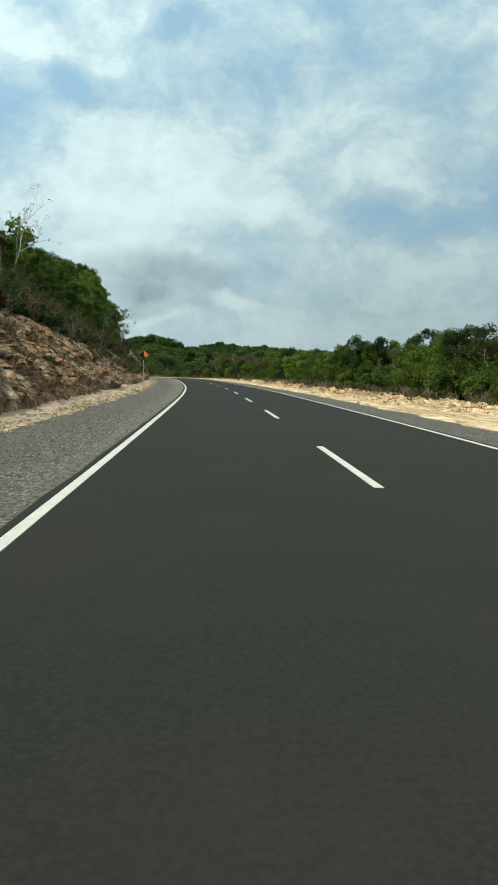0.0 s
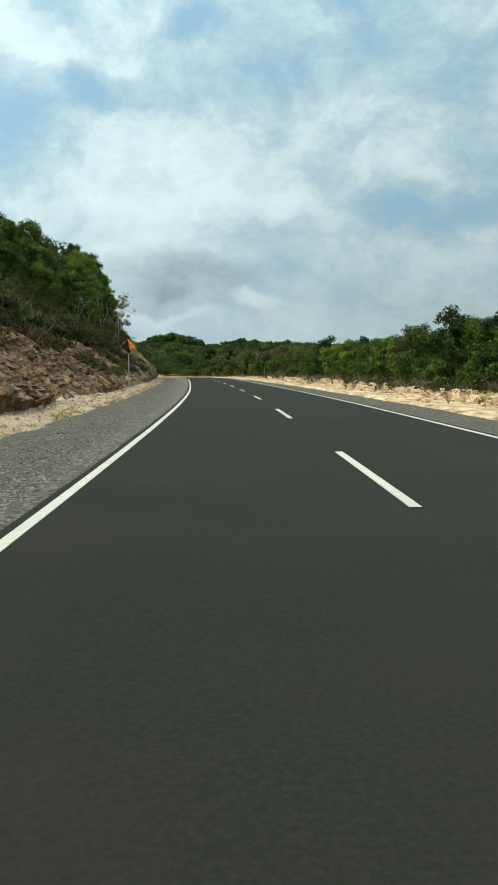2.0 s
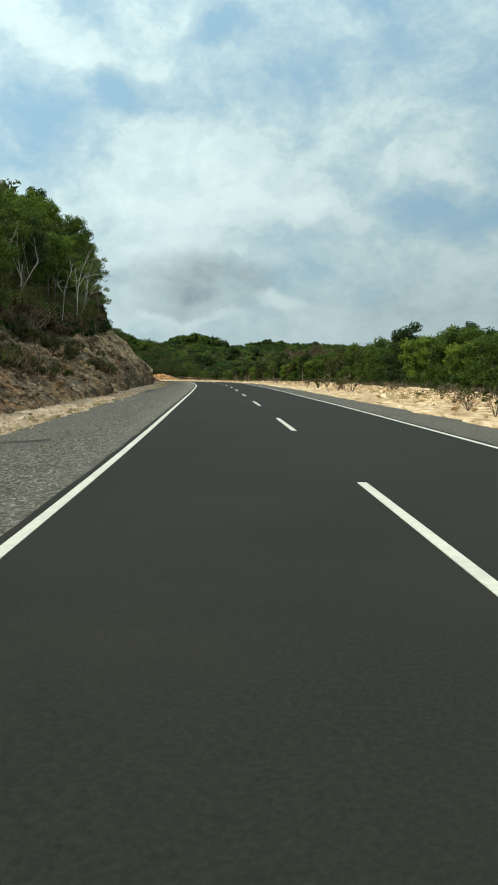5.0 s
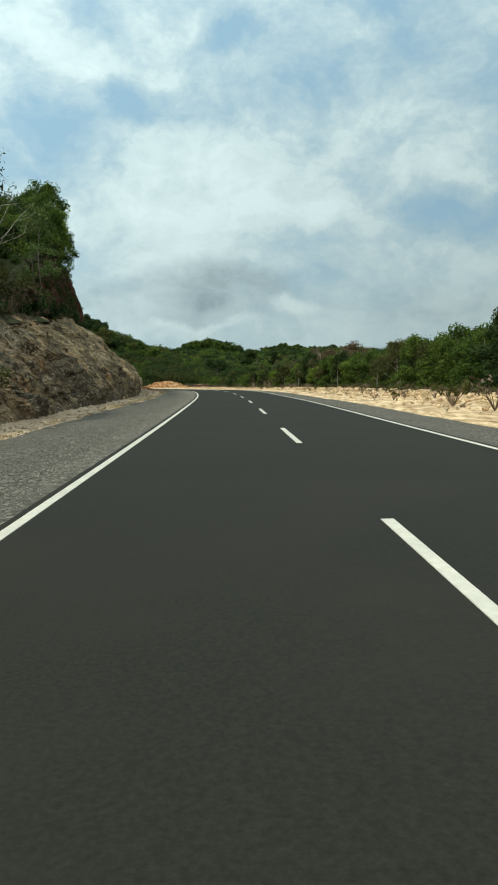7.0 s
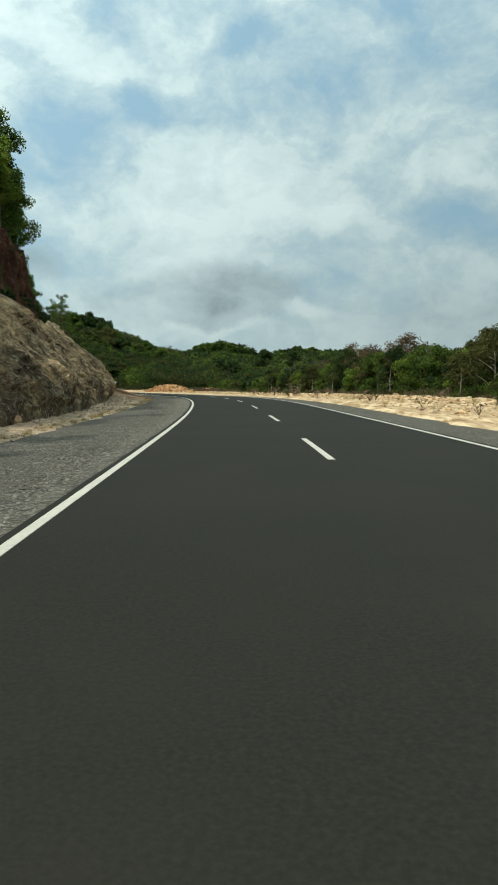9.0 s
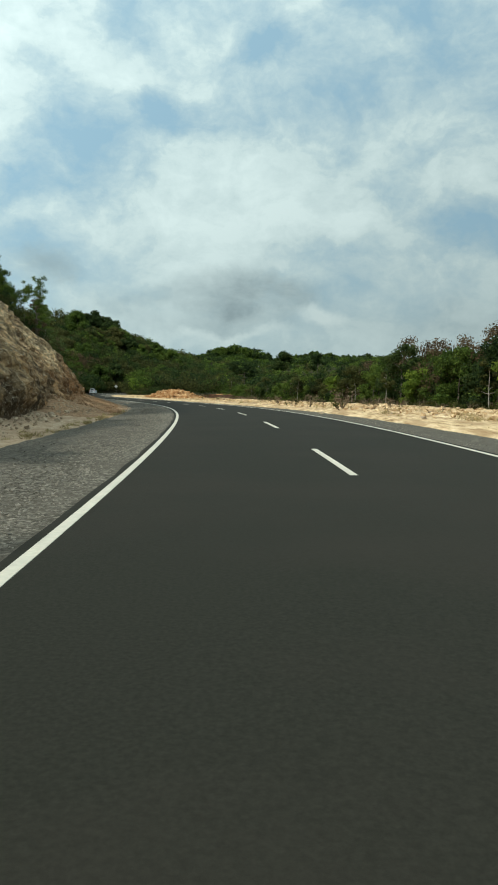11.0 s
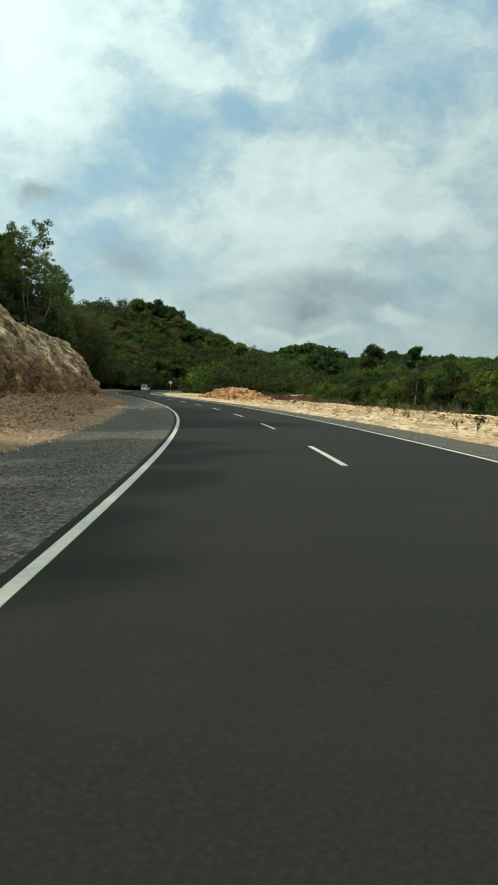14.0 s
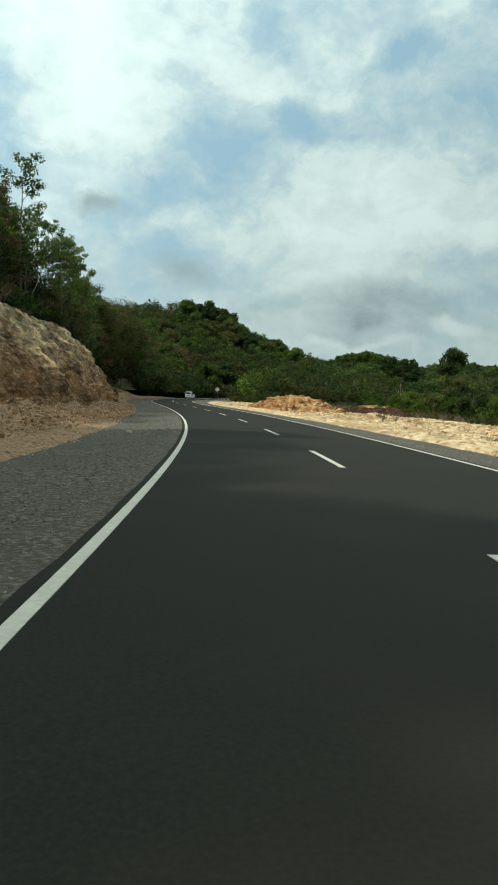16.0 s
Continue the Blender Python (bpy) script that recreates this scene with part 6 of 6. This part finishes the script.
# airy tall trees over the last of the cutting
protos = variants(2, rng, "airy_tree", "tall airy tree with sparse light leaves over the cutting", height=12.0, spread=1.9, crown_low=0.34, clumps=34, count=3300, leaf=0.15, leaf_mat=LEAF_SILVER,
                  bark=BARK, radius=0.09, tight=0.26, limbs=12, bare=3)
protos += variants(2, rng, "airy_tree", "tall airy green tree over the cutting", height=12.0, spread=2.1, crown_low=0.36, clumps=34, count=3800, leaf=0.15, leaf_mat=LEAF, bark=BARK, radius=0.10, tight=0.27,
                   limbs=12, bare=3)
protos += variants(1, rng, "airy_tree", "tall thin tree with browning leaves over the cutting", height=12.0, spread=1.9, crown_low=0.3, clumps=30, count=3000, leaf=0.15, leaf_mat=LEAF_BROWN, bark=BARK,
                   radius=0.09, tight=0.27, limbs=12, bare=4)
spots = []
for s, lat, top in ((262, -15.6, 16.6), (267, -16.2, 15.6), (276, -15.4, 15.4), (282, -14.6, 15.4), (287, -14.2, 16.8), (293, -13.9, 15.2), (299, -13.8, 17.6), (304, -14.2, 16.2), (310, -14.0, 17.2),
                    (317, -14.2, 16.0), (324, -14.2, 18.6), (331, -14.4, 17.6), (338, -14.6, 20.6), (345, -14.8, 19.4), (351, -14.8, 21.4), (358, -15.0, 20.0), (365, -15.2, 20.6), (373, -15.4, 18.6), (380, -15.6, 18.2)):
    p = hill_point(s, lat)
    spots.append((p, float(np.clip((top - (p[2] - at(s, 0.0)[2])) / 12.0, 0.5, 1.6))))
plant_out(protos, spots, "airy trees over the cutting", rng, 0.98, 1.02)
# dry brown trees at the hill's foot
n = 22
x, y = rng.uniform(-119, -97, n), rng.uniform(408, 440, n)
thicket("hill_woods", "dry red-brown trees at the foot of the hill", np.stack([x, y, land(x, y) - 0.6], -1), rng.uniform(8.0, 11.0, n), 0.42, 900, 0.26, LEAF_BROWN, rng, 0.1, "woods")
# brown and olive crowns that close the middle of the wood
for mat, n, tone in ((LEAF_OLIVE, 95, "olive"), (LEAF_BROWN, 30, "brown"), (LEAF_DARK, 60, "dark green")):
    s = rng.uniform(170, 290, n)
    lat = wood_edge(s) + 0.8 + rng.random(n) * 5.0
    thicket("woodland", "%s crowns of the dry middle wood" % tone, ground_points(s, lat, 0.3), rng.uniform(5.4, 8.2, n) * np.interp(s, [170, 230, 290], [1.05, 1.0, 0.72]), 0.40, 760, 0.19, mat, rng, 0.12, "woods")
# dark brush below the airy trees
for mat, n, tone in ((LEAF_DARK, 60, "dark green"), (LEAF_OLIVE, 50, "olive"), (LEAF_BROWN, 26, "dry brown")):
    s = rng.uniform(256, 345, n)
    lat = cut_foot(s) - cut_run(s) - 0.8 - rng.random(n) * 6.0
    thicket("slope_woods", "%s brush below the airy trees" % tone, hill_point(s, lat, 0.3), rng.uniform(2.5, 5.5, n), 0.5, 520, 0.17, mat, rng, 0.05, "woods")
# brush and low trees over the near end of the red bank
for mat, n, tone, lo, hi in ((LEAF_DARK, 46, "dark green", 1.6, 4.2), (LEAF_OLIVE, 30, "olive", 1.4, 3.6), (LEAF, 26, "green", 2.2, 5.0)):
    s = rng.uniform(149, 182, n)
    lat = cut_foot(s) - cut_run(s) - 1.8 - rng.random(n) * 5.0
    thicket("low_bushes", "%s bushes along the top of the red bank" % tone, hill_point(s, lat, 0.3), rng.uniform(lo, hi, n), 0.5, 480, 0.15, mat, rng)
for mat, n, tone in ((LEAF_DARK, 44, "dark"), (LEAF_OLIVE, 26, "olive"), (LEAF_BROWN, 18, "dry brown")):
    s, v = 149 + 27 * rng.random(n) ** 1.2, rng.uniform(0.0, 1.0, n)
    p = at(s, cut_foot(s) - cut_run(s) + 0.3 - 1.3 * v, cut_top(s) - 0.8 + bank_height(s) * v)
    thicket("low_bushes", "%s tangled brush hanging down the red bank" % tone, p, rng.uniform(0.7, 1.7, n), 0.7, 300, 0.12, mat, rng)
# higher forest on the humps of the far ridge
for mat, n, tone in ((LEAF, 40, "green"), (LEAF_DARK, 40, "dark green")):
    x, y = rng.uniform(-128, -50, n), rng.uniform(1010, 1060, n)
    z = land(x, y) - 1
    top = np.interp(x, [-128, -112, -93, -80, -66, -50], [43, 49, 55, 52, 50, 44]) - rng.uniform(0, 5, n)
    thicket("far_woods", "%s tall forest on the hump of the distant ridge" % tone, np.stack([x, y, z], -1), np.clip(top - z, 7, 24), 0.40, 420, 1.25, mat, rng, 0.15, "woods")
    x, y = rng.uniform(-50, 70, n), rng.uniform(1010, 1060, n)
    thicket("far_woods", "%s uneven forest along the distant ridge" % tone, np.stack([x, y, land(x, y) - 1], -1), rng.uniform(11, 16, n), 0.45, 380, 1.25, mat, rng, 0.15, "woods")
# dark brush that hangs down the gullies of the first rock
for s0, s1, spread in ((64, 86, 1.6), (93, 106, 1.6), (109, 124, 2.0)):
    n = 26
    v = rng.random(n)
    s = s0 + (s1 - s0) * (1 - v) + rng.normal(0, spread, n)
    p = at(s, cut_foot(s) - cut_run(s) * (0.25 + 0.75 * v) ** 1.2 + 0.15, cut_top(s) * (0.25 + 0.75 * v) ** 0.9 - 0.35)
    thicket("dry_bushes", "dark dry brush hanging in a gully of the rock", p, rng.uniform(0.5, 1.1, n), 0.85, 260, 0.10, LEAF_OLIVE, rng)
    scrub("dry_scrub", "brown twigs hanging in a gully of the rock", p + [0, 0, 0.1], rng.uniform(0.4, 0.9, n), 70, rng)


# ---------------------------------------------------------------- yellow canister on the brink
def canister():
    root = new("canister")
    yellow = material("yellow_plastic", [(0.3, (0.50, 0.42, 0.015)), (0.7, (0.62, 0.54, 0.03))], 6, rough=0.45, bump=0.05)
    bm = bmesh.new()
    box(bm, 0, 0, 0.22, 0.36, 0.20, 0.44, 0.035)
    part("body", bm, yellow, root)
    bm = bmesh.new()
    rod(bm, (-0.10, 0, 0.43), (-0.10, 0, 0.50), 0.035, 10)
    part("cap", bm, SIGN_BLACK, root, "black screw cap")
    bm = bmesh.new()
    for a, b in (((0.0, 0, 0.42), (0.02, 0, 0.50)), ((0.02, 0, 0.50), (0.14, 0, 0.50)), ((0.14, 0, 0.50), (0.15, 0, 0.42))):
        rod(bm, a, b, 0.016, 8)
    part("handle", bm, yellow, root)
    return tagged(root, "yellow plastic canister lying in the brush on the brink", "canister")


m = hill_point(108.0, -12.9, 0.05)
canister().matrix_basis = pose(float(m[0]), float(m[1]), float(m[2]), 6, 0, 15)
